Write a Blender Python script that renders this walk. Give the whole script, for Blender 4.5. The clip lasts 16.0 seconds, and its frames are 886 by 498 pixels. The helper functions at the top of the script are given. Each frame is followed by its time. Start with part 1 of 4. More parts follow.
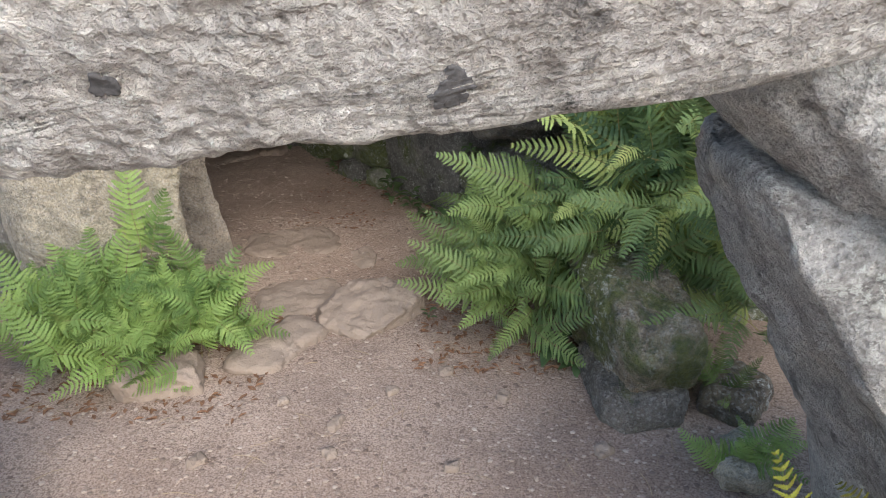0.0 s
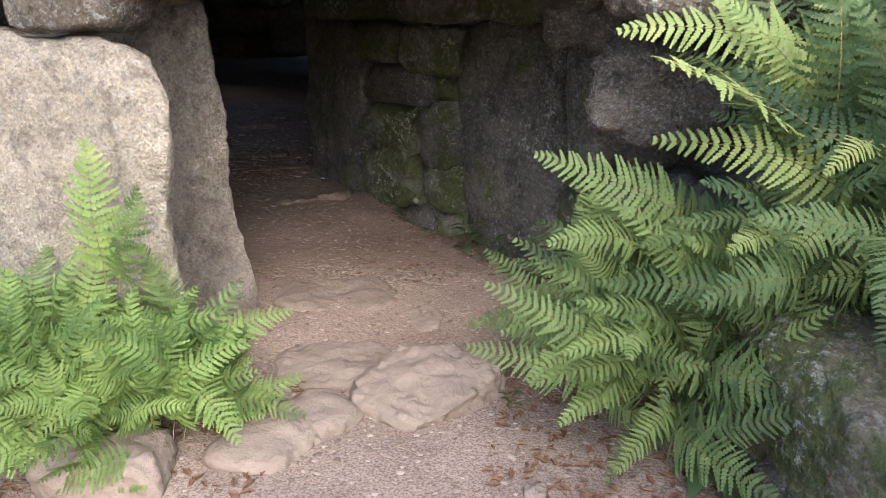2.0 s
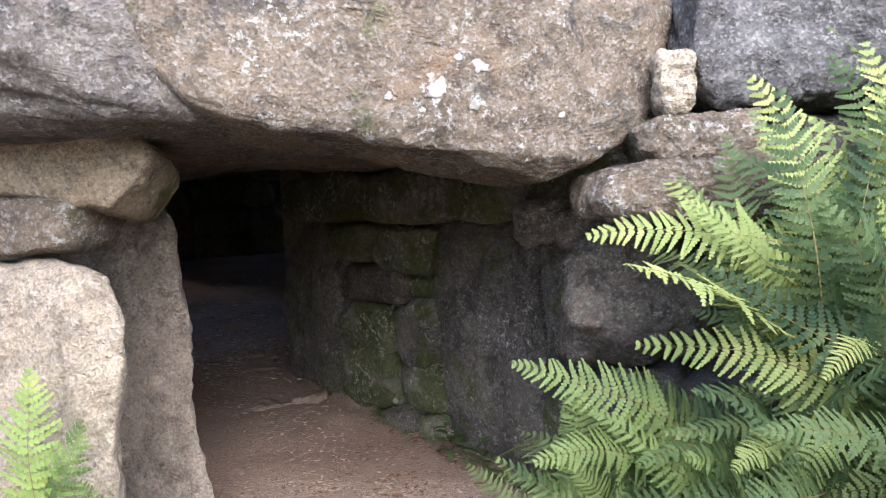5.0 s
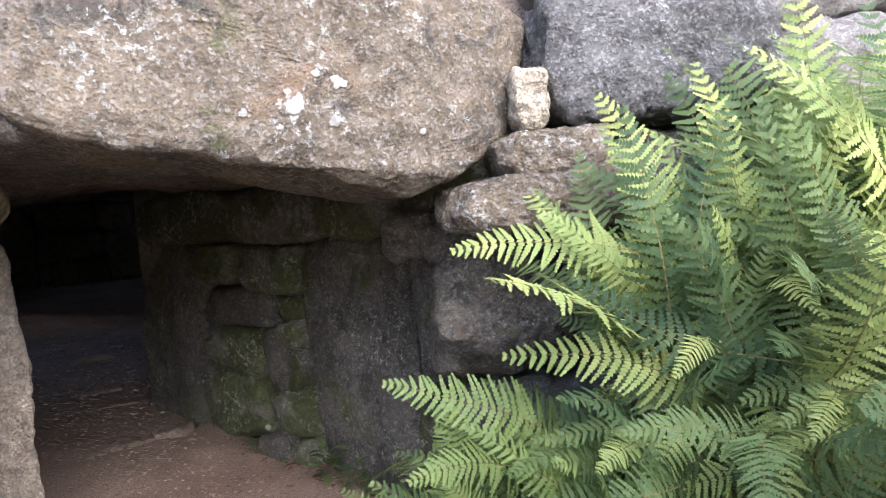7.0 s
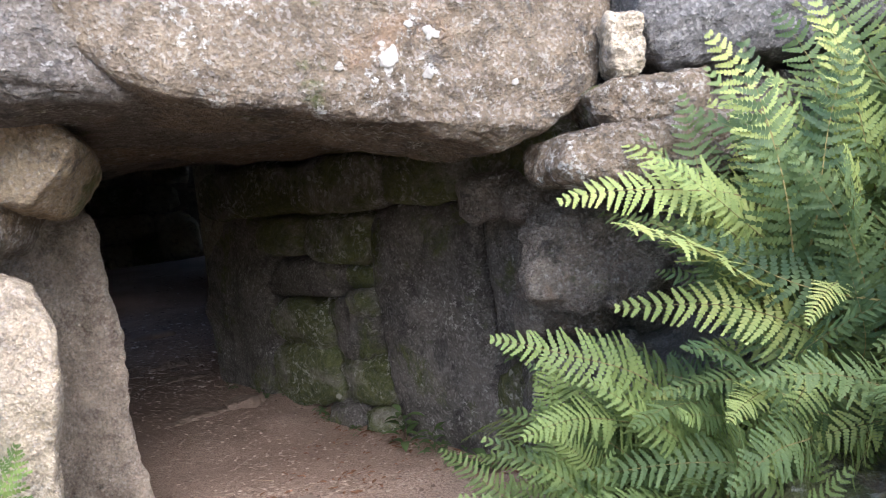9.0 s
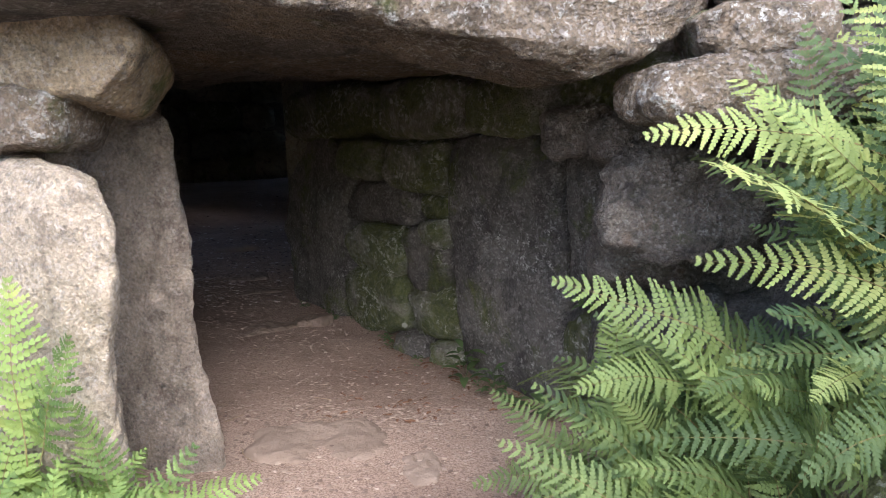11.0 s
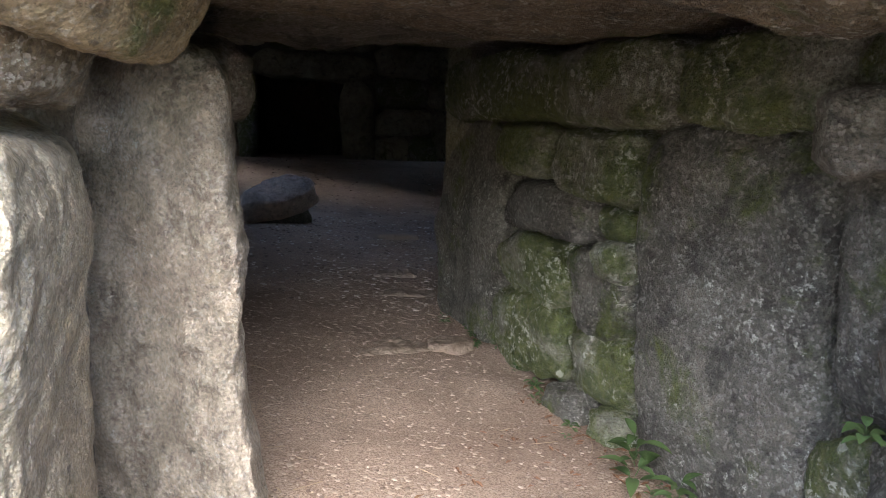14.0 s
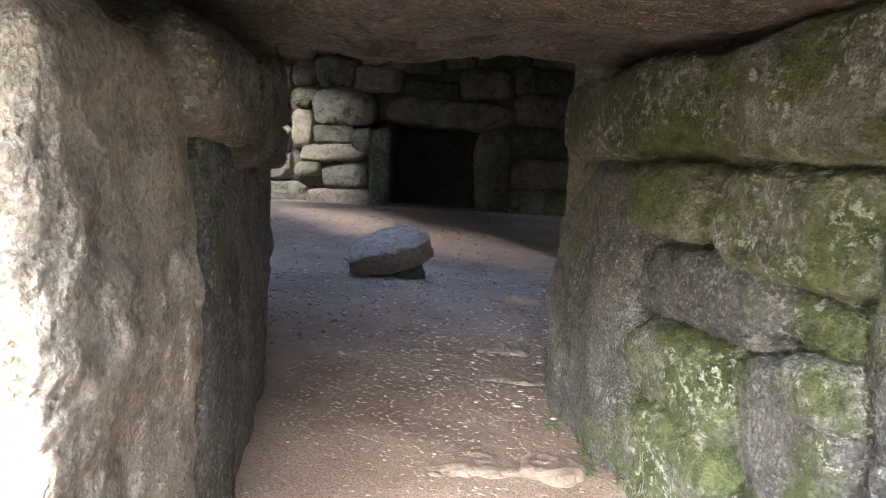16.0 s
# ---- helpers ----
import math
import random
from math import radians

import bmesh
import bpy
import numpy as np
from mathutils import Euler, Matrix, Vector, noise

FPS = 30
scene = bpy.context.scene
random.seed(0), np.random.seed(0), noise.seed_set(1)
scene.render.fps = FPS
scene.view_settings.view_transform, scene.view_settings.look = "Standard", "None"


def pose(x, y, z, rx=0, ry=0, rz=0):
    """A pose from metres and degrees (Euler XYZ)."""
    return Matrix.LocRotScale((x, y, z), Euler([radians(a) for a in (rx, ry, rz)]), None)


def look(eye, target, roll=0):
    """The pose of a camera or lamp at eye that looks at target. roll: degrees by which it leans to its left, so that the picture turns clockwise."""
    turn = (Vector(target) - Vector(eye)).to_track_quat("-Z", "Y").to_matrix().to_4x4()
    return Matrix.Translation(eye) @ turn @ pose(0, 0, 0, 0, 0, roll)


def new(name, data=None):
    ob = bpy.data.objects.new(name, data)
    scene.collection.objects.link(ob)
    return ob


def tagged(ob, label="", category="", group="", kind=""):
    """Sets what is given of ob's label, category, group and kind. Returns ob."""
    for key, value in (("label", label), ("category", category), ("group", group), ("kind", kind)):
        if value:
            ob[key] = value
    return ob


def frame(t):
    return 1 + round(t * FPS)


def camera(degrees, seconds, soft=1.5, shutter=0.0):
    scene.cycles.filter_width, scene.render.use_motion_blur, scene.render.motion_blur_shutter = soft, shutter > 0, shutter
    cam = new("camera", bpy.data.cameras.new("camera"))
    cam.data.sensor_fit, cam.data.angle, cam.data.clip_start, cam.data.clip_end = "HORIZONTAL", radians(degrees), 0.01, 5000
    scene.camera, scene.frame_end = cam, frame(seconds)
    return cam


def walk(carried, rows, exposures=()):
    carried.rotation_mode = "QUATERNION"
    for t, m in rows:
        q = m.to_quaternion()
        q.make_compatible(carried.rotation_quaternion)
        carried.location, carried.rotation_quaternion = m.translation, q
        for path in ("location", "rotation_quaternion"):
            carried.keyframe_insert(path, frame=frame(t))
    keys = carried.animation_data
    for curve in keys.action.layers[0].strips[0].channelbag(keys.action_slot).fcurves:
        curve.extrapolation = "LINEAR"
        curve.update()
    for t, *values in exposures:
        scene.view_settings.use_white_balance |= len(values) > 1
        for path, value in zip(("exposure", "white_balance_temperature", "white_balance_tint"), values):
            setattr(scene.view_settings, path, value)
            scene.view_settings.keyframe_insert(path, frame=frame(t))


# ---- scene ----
cam = camera(65.3, 16.0, soft=0.7)
PATH = [
    (0, (0.203, 0.290, 1.603), (0.102, 2.098, 0.755), -1.2),
    (0.5, (0.177, 0.542, 1.545), (0.119, 2.327, 0.646), -0.4),
    (1, (0.167, 0.751, 1.460), (0.065, 2.524, 0.540), -0.2),
    (1.5, (0.130, 0.928, 1.328), (-0.073, 2.709, 0.440), -1.9),
    (2, (0.118, 1.082, 1.122), (-0.217, 2.955, 0.507), -0.9),
    (2.5, (0.142, 1.129, 1.081), (-0.284, 3.026, 0.613), -0.4),
    (3, (0.180, 1.152, 1.083), (-0.213, 3.078, 0.713), -1.1),
    (3.5, (0.158, 1.168, 1.097), (-0.171, 3.121, 0.818), -1.4),
    (4, (0.130, 1.182, 1.130), (-0.149, 3.153, 0.936), -2.1),
    (4.2, (0.135, 1.182, 1.145), (-0.141, 3.157, 0.985), -2.3),
    (6.3, (0.119, 1.258, 1.178), (-0.141, 3.240, 1.102), -5.1),
    (6.5, (0.131, 1.260, 1.175), (-0.067, 3.249, 1.094), -5.2),
    (7, (0.151, 1.226, 1.177), (0.226, 3.223, 1.094), -4.9),
    (7.5, (0.106, 1.263, 1.155), (0.135, 3.261, 1.081), -8.0),
    (8, (0.021, 1.258, 1.141), (-0.022, 3.255, 1.040), -7.9),
    (8.2, (-0.001, 1.239, 1.130), (-0.019, 3.235, 1.012), -6.8),
    (10.3, (-0.016, 1.361, 1.149), (-0.192, 3.345, 0.975), -5.0),
    (10.5, (0.031, 1.370, 1.142), (-0.201, 3.346, 0.933), -3.9),
    (11, (0.031, 1.385, 1.099), (-0.263, 3.341, 0.803), -2.2),
    (11.5, (0.063, 1.406, 1.090), (-0.249, 3.344, 0.706), 0.2),
    (12, (0.018, 1.493, 1.076), (-0.324, 3.407, 0.609), 2.3),
    (12.5, (-0.053, 1.632, 1.060), (-0.591, 3.480, 0.518), 3.2),
    (13, (-0.049, 1.778, 1.106), (-0.651, 3.613, 0.584), 4.5),
    (13.5, (-0.058, 1.999, 1.077), (-0.772, 3.822, 0.666), 2.8),
    (14, (-0.098, 2.276, 1.096), (-0.888, 4.084, 0.768), 1.7),
    (14.5, (-0.116, 2.543, 1.077), (-1.014, 4.309, 0.804), 2.1),
    (15, (-0.162, 2.805, 1.052), (-1.180, 4.511, 0.820), 2.7),
    (15.5, (-0.256, 2.990, 1.050), (-1.375, 4.635, 0.842), 2.7),
    (16, (-0.338, 3.128, 1.053), (-1.498, 4.746, 0.862), 3.1),
]
walk(cam, [(t, look(eye, target, roll)) for t, eye, target, roll in PATH],
     exposures=((0, 1.6, 6200, 10), (1.5, 1.85, 6200, 12), (2.5, 2.2, 6000, 18), (4, 2.3, 5950, 18), (12, 2.3, 6000, 18), (13.3, 2.5, 6000, 12), (14, 3.35, 6000, 10), (15, 4.2, 6000, 10), (16, 5.25, 6000, 10)))

from mathutils.bvhtree import BVHTree

# ---- light ----
SUN_ELEV, SUN_AZ = 37.0, 155.0
world = bpy.data.worlds.new("sky")
scene.world = world
world.use_nodes = True
wn = world.node_tree.nodes
sky = wn.new("ShaderNodeTexSky")
sky.sky_type = "NISHITA"
sky.sun_disc = False
sky.sun_elevation = radians(SUN_ELEV)
sky.sun_rotation = radians(SUN_AZ)
wn["Background"].inputs["Strength"].default_value = 0.15
world.node_tree.links.new(sky.outputs[0], wn["Background"].inputs["Color"])
sun = new("sun", bpy.data.lights.new("sun", "SUN"))
sun.data.energy, sun.data.angle, sun.data.color = 2.1, radians(60), (1.0, 0.93, 0.83)
sun.matrix_world = look((0, 0, 20), (math.sin(radians(SUN_AZ)) * -20 / math.tan(radians(SUN_ELEV)), math.cos(radians(SUN_AZ)) * -20 / math.tan(radians(SUN_ELEV)), 0))


# ---- materials ----
class Nodes:
    """Short hand for a procedural material."""

    def __init__(self, name):
        self.mat = bpy.data.materials.new(name)
        self.mat.use_nodes = True
        self.tree = self.mat.node_tree
        self.bsdf = self.tree.nodes["Principled BSDF"]
        geo = self.tree.nodes.new("ShaderNodeTexCoord")
        info = self.tree.nodes.new("ShaderNodeObjectInfo")
        self.random = info.outputs["Random"]
        shift = self.add("ShaderNodeVectorMath", operation="MULTIPLY_ADD")
        self.put(self.random, shift.inputs[0])
        shift.inputs[1].default_value = (37.0, 19.0, 53.0)
        self.put(geo.outputs["Object"], shift.inputs[2])
        self.pos = shift.outputs[0]

    def add(self, kind, **props):
        node = self.tree.nodes.new(kind)
        for key, value in props.items():
            setattr(node, key, value)
        return node

    def put(self, a, b):
        self.tree.links.new(a, b)

    def noise(self, scale, detail=4.0, rough=0.6, warp=0.0):
        n = self.add("ShaderNodeTexNoise")
        n.inputs["Scale"].default_value, n.inputs["Detail"].default_value = scale, detail
        n.inputs["Roughness"].default_value, n.inputs["Distortion"].default_value = rough, warp
        self.put(self.pos, n.inputs["Vector"])
        return n.outputs["Fac"]

    def cells(self, scale, feature="F1"):
        n = self.add("ShaderNodeTexVoronoi", feature=feature)
        n.inputs["Scale"].default_value = scale
        self.put(self.pos, n.inputs["Vector"])
        return n

    def ramp(self, fac, lo, hi):
        n = self.add("ShaderNodeMapRange")
        n.inputs["From Min"].default_value, n.inputs["From Max"].default_value = lo, hi
        self.put(fac, n.inputs["Value"])
        return n.outputs[0]

    def mix(self, fac, a, b, blend="MIX"):
        n = self.add("ShaderNodeMix", data_type="RGBA", blend_type=blend)
        for value, slot in ((fac, n.inputs[0]), (a, n.inputs[6]), (b, n.inputs[7])):
            if isinstance(value, (int, float)):
                slot.default_value = value
            elif isinstance(value, tuple):
                slot.default_value = (*value, 1.0)
            else:
                self.put(value, slot)
        return n.outputs[2]

    def maths(self, op, a, b):
        n = self.add("ShaderNodeMath", operation=op)
        for value, slot in ((a, n.inputs[0]), (b, n.inputs[1])):
            if isinstance(value, (int, float)):
                slot.default_value = value
            else:
                self.put(value, slot)
        return n.outputs[0]

    def bump(self, heights):
        last = None
        for fac, strength, dist in heights:
            n = self.add("ShaderNodeBump")
            n.inputs["Strength"].default_value, n.inputs["Distance"].default_value = strength, dist
            self.put(fac, n.inputs["Height"])
            if last is not None:
                self.put(last, n.inputs["Normal"])
            last = n.outputs[0]
        self.put(last, self.bsdf.inputs["Normal"])

    def done(self, colour, rough):
        self.put(colour, self.bsdf.inputs["Base Color"])
        if isinstance(rough, float):
            self.bsdf.inputs["Roughness"].default_value = rough
        else:
            self.put(rough, self.bsdf.inputs["Roughness"])
        self.bsdf.inputs["Specular IOR Level"].default_value = 0.25
        return self.mat


def granite(name, light, dark, stain=0.5, lichen=0.5, moss=0.0, rust=0.0, coarse=1.0):
    """Weathered granite: crystals, blotches, dark stains, pale lichen crusts, moss and rust, each 0 to 1."""
    n = Nodes(name)
    big = n.ramp(n.noise(2.3, 5, 0.62, 0.4), 0.33, 0.67)
    col = n.mix(big, dark, light)
    mottle = n.noise(13, 7, 0.72, 0.2)
    col = n.mix(n.maths("MULTIPLY", n.ramp(mottle, 0.485, 0.40), 0.62), col, n.mix(1.0, col, (0.46, 0.44, 0.43), "MULTIPLY"))
    col = n.mix(n.maths("MULTIPLY", n.ramp(mottle, 0.545, 0.63), 0.55), col, n.mix(1.0, col, (1.45, 1.43, 1.38), "MULTIPLY"))
    crystal = n.cells(120 / coarse)
    split = n.add("ShaderNodeSeparateColor")
    n.put(crystal.outputs["Color"], split.inputs[0])
    grain = n.noise(95 / coarse, 3, 0.7)
    col = n.mix(n.ramp(grain, 0.34, 0.62), n.mix(1.0, col, (0.66, 0.645, 0.63), "MULTIPLY"), n.mix(1.0, col, (1.1, 1.1, 1.1), "MULTIPLY"))
    col = n.mix(n.maths("MULTIPLY", n.ramp(split.outputs[0], 0.74, 0.86), 0.20), col, (0.72, 0.69, 0.65))
    col = n.mix(n.maths("MULTIPLY", n.ramp(split.outputs[1], 0.86, 0.94), 0.28), col, (0.05, 0.047, 0.045))
    if rust:
        col = n.mix(n.maths("MULTIPLY", n.ramp(n.noise(4.2, 5, 0.65), 0.68 - 0.16 * rust, 0.84 - 0.12 * rust), 0.6), col, (0.30, 0.175, 0.095))
    if stain:
        spot = n.ramp(n.noise(5.5, 10, 0.76, 0.5), 0.63 - 0.18 * stain, 0.68 - 0.15 * stain)
        col = n.mix(n.maths("MULTIPLY", spot, 0.68), col, n.mix(grain, (0.02, 0.019, 0.019), (0.085, 0.08, 0.076)))
    if moss:
        green = n.ramp(n.noise(3.1, 9, 0.72, 0.3), 0.66 - 0.26 * moss, 0.74 - 0.24 * moss)
        tone = n.mix(n.ramp(n.noise(26, 6, 0.7), 0.3, 0.7), (0.03, 0.05, 0.012), (0.15, 0.17, 0.04))
        col = n.mix(n.maths("MULTIPLY", green, 0.85), col, tone)
    if lichen:
        region = n.ramp(n.noise(3.4, 7, 0.7), 0.56 - 0.1 * lichen, 0.66 - 0.1 * lichen)
        crust = n.ramp(n.noise(34, 10, 0.82, 0.0), 0.60 - 0.09 * lichen, 0.625 - 0.09 * lichen)
        col = n.mix(n.maths("MULTIPLY", crust, n.ramp(region, -0.2, 1.25)), col, (0.60, 0.605, 0.56))
        disc = n.cells(5.0)
        rim = n.maths("ADD", disc.outputs["Distance"], n.maths("MULTIPLY", n.noise(40, 5), 0.14))
        col = n.mix(n.maths("MULTIPLY", n.ramp(rim, 0.05 + 0.13 * lichen, 0.035 + 0.12 * lichen), 0.7), col, (0.60, 0.60, 0.55))
    n.bump([(n.noise(7, 9, 0.74), 1.0, 0.06), (mottle, 0.9, 0.03), (n.noise(34, 6, 0.74), 1.0, 0.02), (grain, 0.8, 0.008 * coarse), (crystal.outputs["Distance"], 0.5, 0.005 * coarse)])
    return n.done(col, n.ramp(grain, -0.6, 1.3))


def leaf_material(name, deep, fresh, yellow, old=0.25):
    n = Nodes(name)
    col = n.mix(n.ramp(n.random, 0.0, 1.0), deep, fresh)
    col = n.mix(n.ramp(n.noise(7, 3), 0.45, 0.75), col, fresh)
    col = n.mix(n.maths("MULTIPLY", n.ramp(n.noise(3.4, 4), 0.66 - old * 0.2, 0.80), 0.8), col, yellow)
    n.bump([(n.noise(160, 2), 0.4, 0.002)])
    mat = n.done(col, 0.55)
    thin = n.add("ShaderNodeBsdfTranslucent")
    n.put(n.mix(0.5, col, yellow), thin.inputs["Color"])
    blend = n.add("ShaderNodeMixShader")
    blend.inputs[0].default_value = 0.4
    n.put(n.bsdf.outputs[0], blend.inputs[1])
    n.put(thin.outputs[0], blend.inputs[2])
    n.put(blend.outputs[0], n.tree.nodes["Material Output"].inputs["Surface"])
    return mat


def earth_material():
    n = Nodes("earth")
    patch = n.ramp(n.noise(0.9, 5, 0.6, 0.3), 0.35, 0.65)
    col = n.mix(patch, (0.235, 0.168, 0.128), (0.40, 0.305, 0.238))
    damp = n.ramp(n.noise(2.7, 6, 0.65), 0.52, 0.72)
    col = n.mix(n.maths("MULTIPLY", damp, 0.45), col, (0.115, 0.077, 0.056))
    grit = n.cells(85)
    col = n.mix(n.maths("MULTIPLY", n.ramp(grit.outputs["Distance"], 0.32, 0.05), n.ramp(n.noise(14, 4), 0.42, 0.62)), col, (0.38, 0.31, 0.25))
    fine = n.noise(140, 3, 0.7)
    col = n.mix(n.maths("MULTIPLY", n.ramp(fine, 0.56, 0.40), 0.75), col, (0.10, 0.066, 0.048))
    coarse = n.noise(48, 5, 0.75)
    col = n.mix(n.maths("MULTIPLY", n.ramp(coarse, 0.56, 0.70), 0.6), col, (0.40, 0.32, 0.255))
    n.bump([(n.noise(9, 6, 0.6), 0.35, 0.02), (coarse, 0.5, 0.006), (fine, 0.6, 0.003)])
    return n.done(col, 0.95)


def gravel_material():
    n = Nodes("gravel")
    each = n.add("ShaderNodeNewGeometry").outputs["Random Per Island"]
    col = n.mix(n.ramp(each, 0.0, 0.75), (0.13, 0.092, 0.07), (0.30, 0.235, 0.185))
    col = n.mix(n.ramp(each, 0.88, 1.0), col, (0.38, 0.315, 0.255))
    n.bump([(n.noise(200, 3), 0.4, 0.002)])
    return n.done(col, 0.9)


def chip_material():
    n = Nodes("stone_chips")
    each = n.add("ShaderNodeNewGeometry").outputs["Random Per Island"]
    col = n.mix(n.ramp(each, 0.2, 0.6), (0.12, 0.088, 0.068), (0.27, 0.22, 0.18))
    col = n.mix(n.ramp(each, 0.72, 0.95), col, (0.52, 0.46, 0.40))
    n.bump([(n.noise(200, 3), 0.4, 0.002)])
    return n.done(col, 0.9)


def dusty_stone():
    n = Nodes("path_stone")
    col = n.mix(n.ramp(n.noise(3.0, 5, 0.6), 0.35, 0.65), (0.205, 0.156, 0.12), (0.285, 0.226, 0.177))
    fine = n.noise(80, 4, 0.7)
    col = n.mix(n.maths("MULTIPLY", n.ramp(fine, 0.55, 0.35), 0.4), col, (0.22, 0.165, 0.125))
    col = n.mix(n.maths("MULTIPLY", n.ramp(n.noise(9, 6, 0.7), 0.58, 0.7), 0.5), col, (0.20, 0.15, 0.115))
    n.bump([(n.noise(14, 7, 0.7), 0.8, 0.02), (fine, 0.5, 0.004)])
    return n.done(col, 0.92)


def plain_material(name, a, b, scale=30, rough=0.85):
    n = Nodes(name)
    col = n.mix(n.ramp(n.noise(scale, 4), 0.3, 0.7), a, b)
    col = n.mix(n.maths("MULTIPLY", n.random, 0.4), col, a)
    n.bump([(n.noise(scale * 3, 3), 0.4, 0.004)])
    return n.done(col, rough)


BOULDER = granite("granite_boulder", (0.52, 0.50, 0.47), (0.32, 0.305, 0.288), stain=0.4, lichen=0.75, rust=0.3)
GREY = granite("granite_grey", (0.42, 0.39, 0.36), (0.25, 0.225, 0.205), stain=0.45, lichen=0.55, rust=0.3)
# shaded copy of the grey granite: the shade on one block is in its colour
SHADED_GREY = granite("granite_grey_shaded", (0.21, 0.205, 0.198), (0.115, 0.112, 0.108), stain=0.5, lichen=0.5)
COARSE = granite("granite_coarse", (0.68, 0.64, 0.59), (0.50, 0.46, 0.42), stain=0.15, lichen=0.35, coarse=1.7)
PALE = granite("granite_pale", (0.60, 0.515, 0.385), (0.46, 0.39, 0.29), stain=0.08, lichen=0.22, rust=0.25)
PILLAR = granite("granite_pillar", (0.55, 0.475, 0.385), (0.35, 0.295, 0.235), stain=0.15, lichen=0.4, rust=0.35, moss=0.12)
LINTEL = granite("granite_lintel", (0.285, 0.23, 0.163), (0.16, 0.126, 0.088), stain=0.45, lichen=0.65, rust=0.6, moss=0.3)
SLAB = granite("granite_slab", (0.50, 0.40, 0.255), (0.32, 0.245, 0.155), stain=0.35, lichen=0.55, rust=0.6, moss=0.35)
SPOTTED = granite("granite_spotted", (0.21, 0.199, 0.175), (0.10, 0.094, 0.084), stain=0.6, lichen=0.5, moss=0.45)
MOSSY = granite("granite_mossy", (0.31, 0.305, 0.25), (0.17, 0.17, 0.13), stain=0.4, lichen=0.8, moss=1.0)
MOSS_BOULDER = granite("granite_moss_boulder", (0.40, 0.33, 0.245), (0.215, 0.168, 0.115), stain=0.4, lichen=0.7, moss=0.85, rust=0.6)
DULL = granite("granite_dull", (0.27, 0.24, 0.20), (0.15, 0.13, 0.11), stain=0.5, lichen=0.45, moss=0.3, rust=0.4)
CHAMBER = granite("granite_chamber", (0.42, 0.39, 0.29), (0.25, 0.24, 0.17), stain=0.45, lichen=0.35, moss=0.4)
ROSE = granite("granite_rose", (0.66, 0.53, 0.44), (0.46, 0.36, 0.30), stain=0.0, lichen=0.3)
EARTH = earth_material()
PATHSTONE = dusty_stone()
GRAVEL = gravel_material()
CHIPS = chip_material()
STRAW = plain_material("straw", (0.30, 0.23, 0.145), (0.16, 0.11, 0.07), 40)
FERN_DARK = leaf_material("fern_leaf", (0.035, 0.075, 0.034), (0.17, 0.24, 0.09), (0.30, 0.34, 0.12), 0.3)
# lit copy of fern_leaf: daylight on the fronds is put into the colour
FERN_LIT = leaf_material("fern_leaf_lit", (0.21, 0.29, 0.09), (0.34, 0.41, 0.14), (0.52, 0.50, 0.17), 0.7)
FERN_LOW = leaf_material("fern_leaf_low", (0.04, 0.075, 0.03), (0.23, 0.31, 0.10), (0.34, 0.39, 0.12), 0.35)
FERN_FRESH = leaf_material("fern_leaf_fresh", (0.05, 0.10, 0.028), (0.26, 0.37, 0.105), (0.40, 0.45, 0.13), 0.4)
FERN_OLD = leaf_material("fern_leaf_old", (0.22, 0.26, 0.04), (0.36, 0.34, 0.05), (0.42, 0.22, 0.05), 0.8)
HERB = leaf_material("herb_leaf", (0.05, 0.09, 0.035), (0.10, 0.16, 0.06), (0.18, 0.22, 0.1), 0.1)
LICHEN_WHITE = plain_material("lichen_white", (0.20, 0.19, 0.168), (0.32, 0.308, 0.276), 110)
LICHEN_DARK = plain_material("lichen_dark", (0.04, 0.038, 0.038), (0.10, 0.094, 0.092), 130)
LITTER = plain_material("dry_leaf", (0.10, 0.05, 0.028), (0.24, 0.13, 0.07), 50)
STALK = plain_material("stalk", (0.16, 0.15, 0.05), (0.26, 0.2, 0.09), 60)


# ---- shaping ----
def link_mesh(name, bm, material, parent=None, label="", smooth=True):
    data = bpy.data.meshes.new(name)
    bm.to_mesh(data)
    bm.free()
    data.materials.append(material)
    if smooth:
        data.shade_smooth()
    ob = new(name, data)
    if parent is not None:
        ob.parent = parent
    if label:
        ob["label"] = label
    return ob


def part(name, bm, material, parent, label=""):
    return link_mesh(name, bm, material, parent, label)


def basis(origin, along, up):
    """A pose with x along the face, y up it, and z out of it."""
    u = Vector(along).normalized()
    w = u.cross(Vector(up)).normalized()
    v = w.cross(u)
    m = Matrix((u, v, w)).transposed().to_4x4()
    m.translation = origin
    return m


def reach(outline, angle):
    """How far the star-shaped outline reaches from its middle at an angle."""
    d = (math.cos(angle), math.sin(angle))
    best = 0.0
    for (ax, ay), (bx, by) in zip(outline, outline[1:] + outline[:1]):
        ex, ey = bx - ax, by - ay
        den = d[0] * ey - d[1] * ex
        if abs(den) < 1e-9:
            continue
        r = (ax * ey - ay * ex) / den
        s = (ax * d[1] - ay * d[0]) / den
        if r > 0 and -1e-6 <= s <= 1 + 1e-6:
            best = max(best, r)
    return best


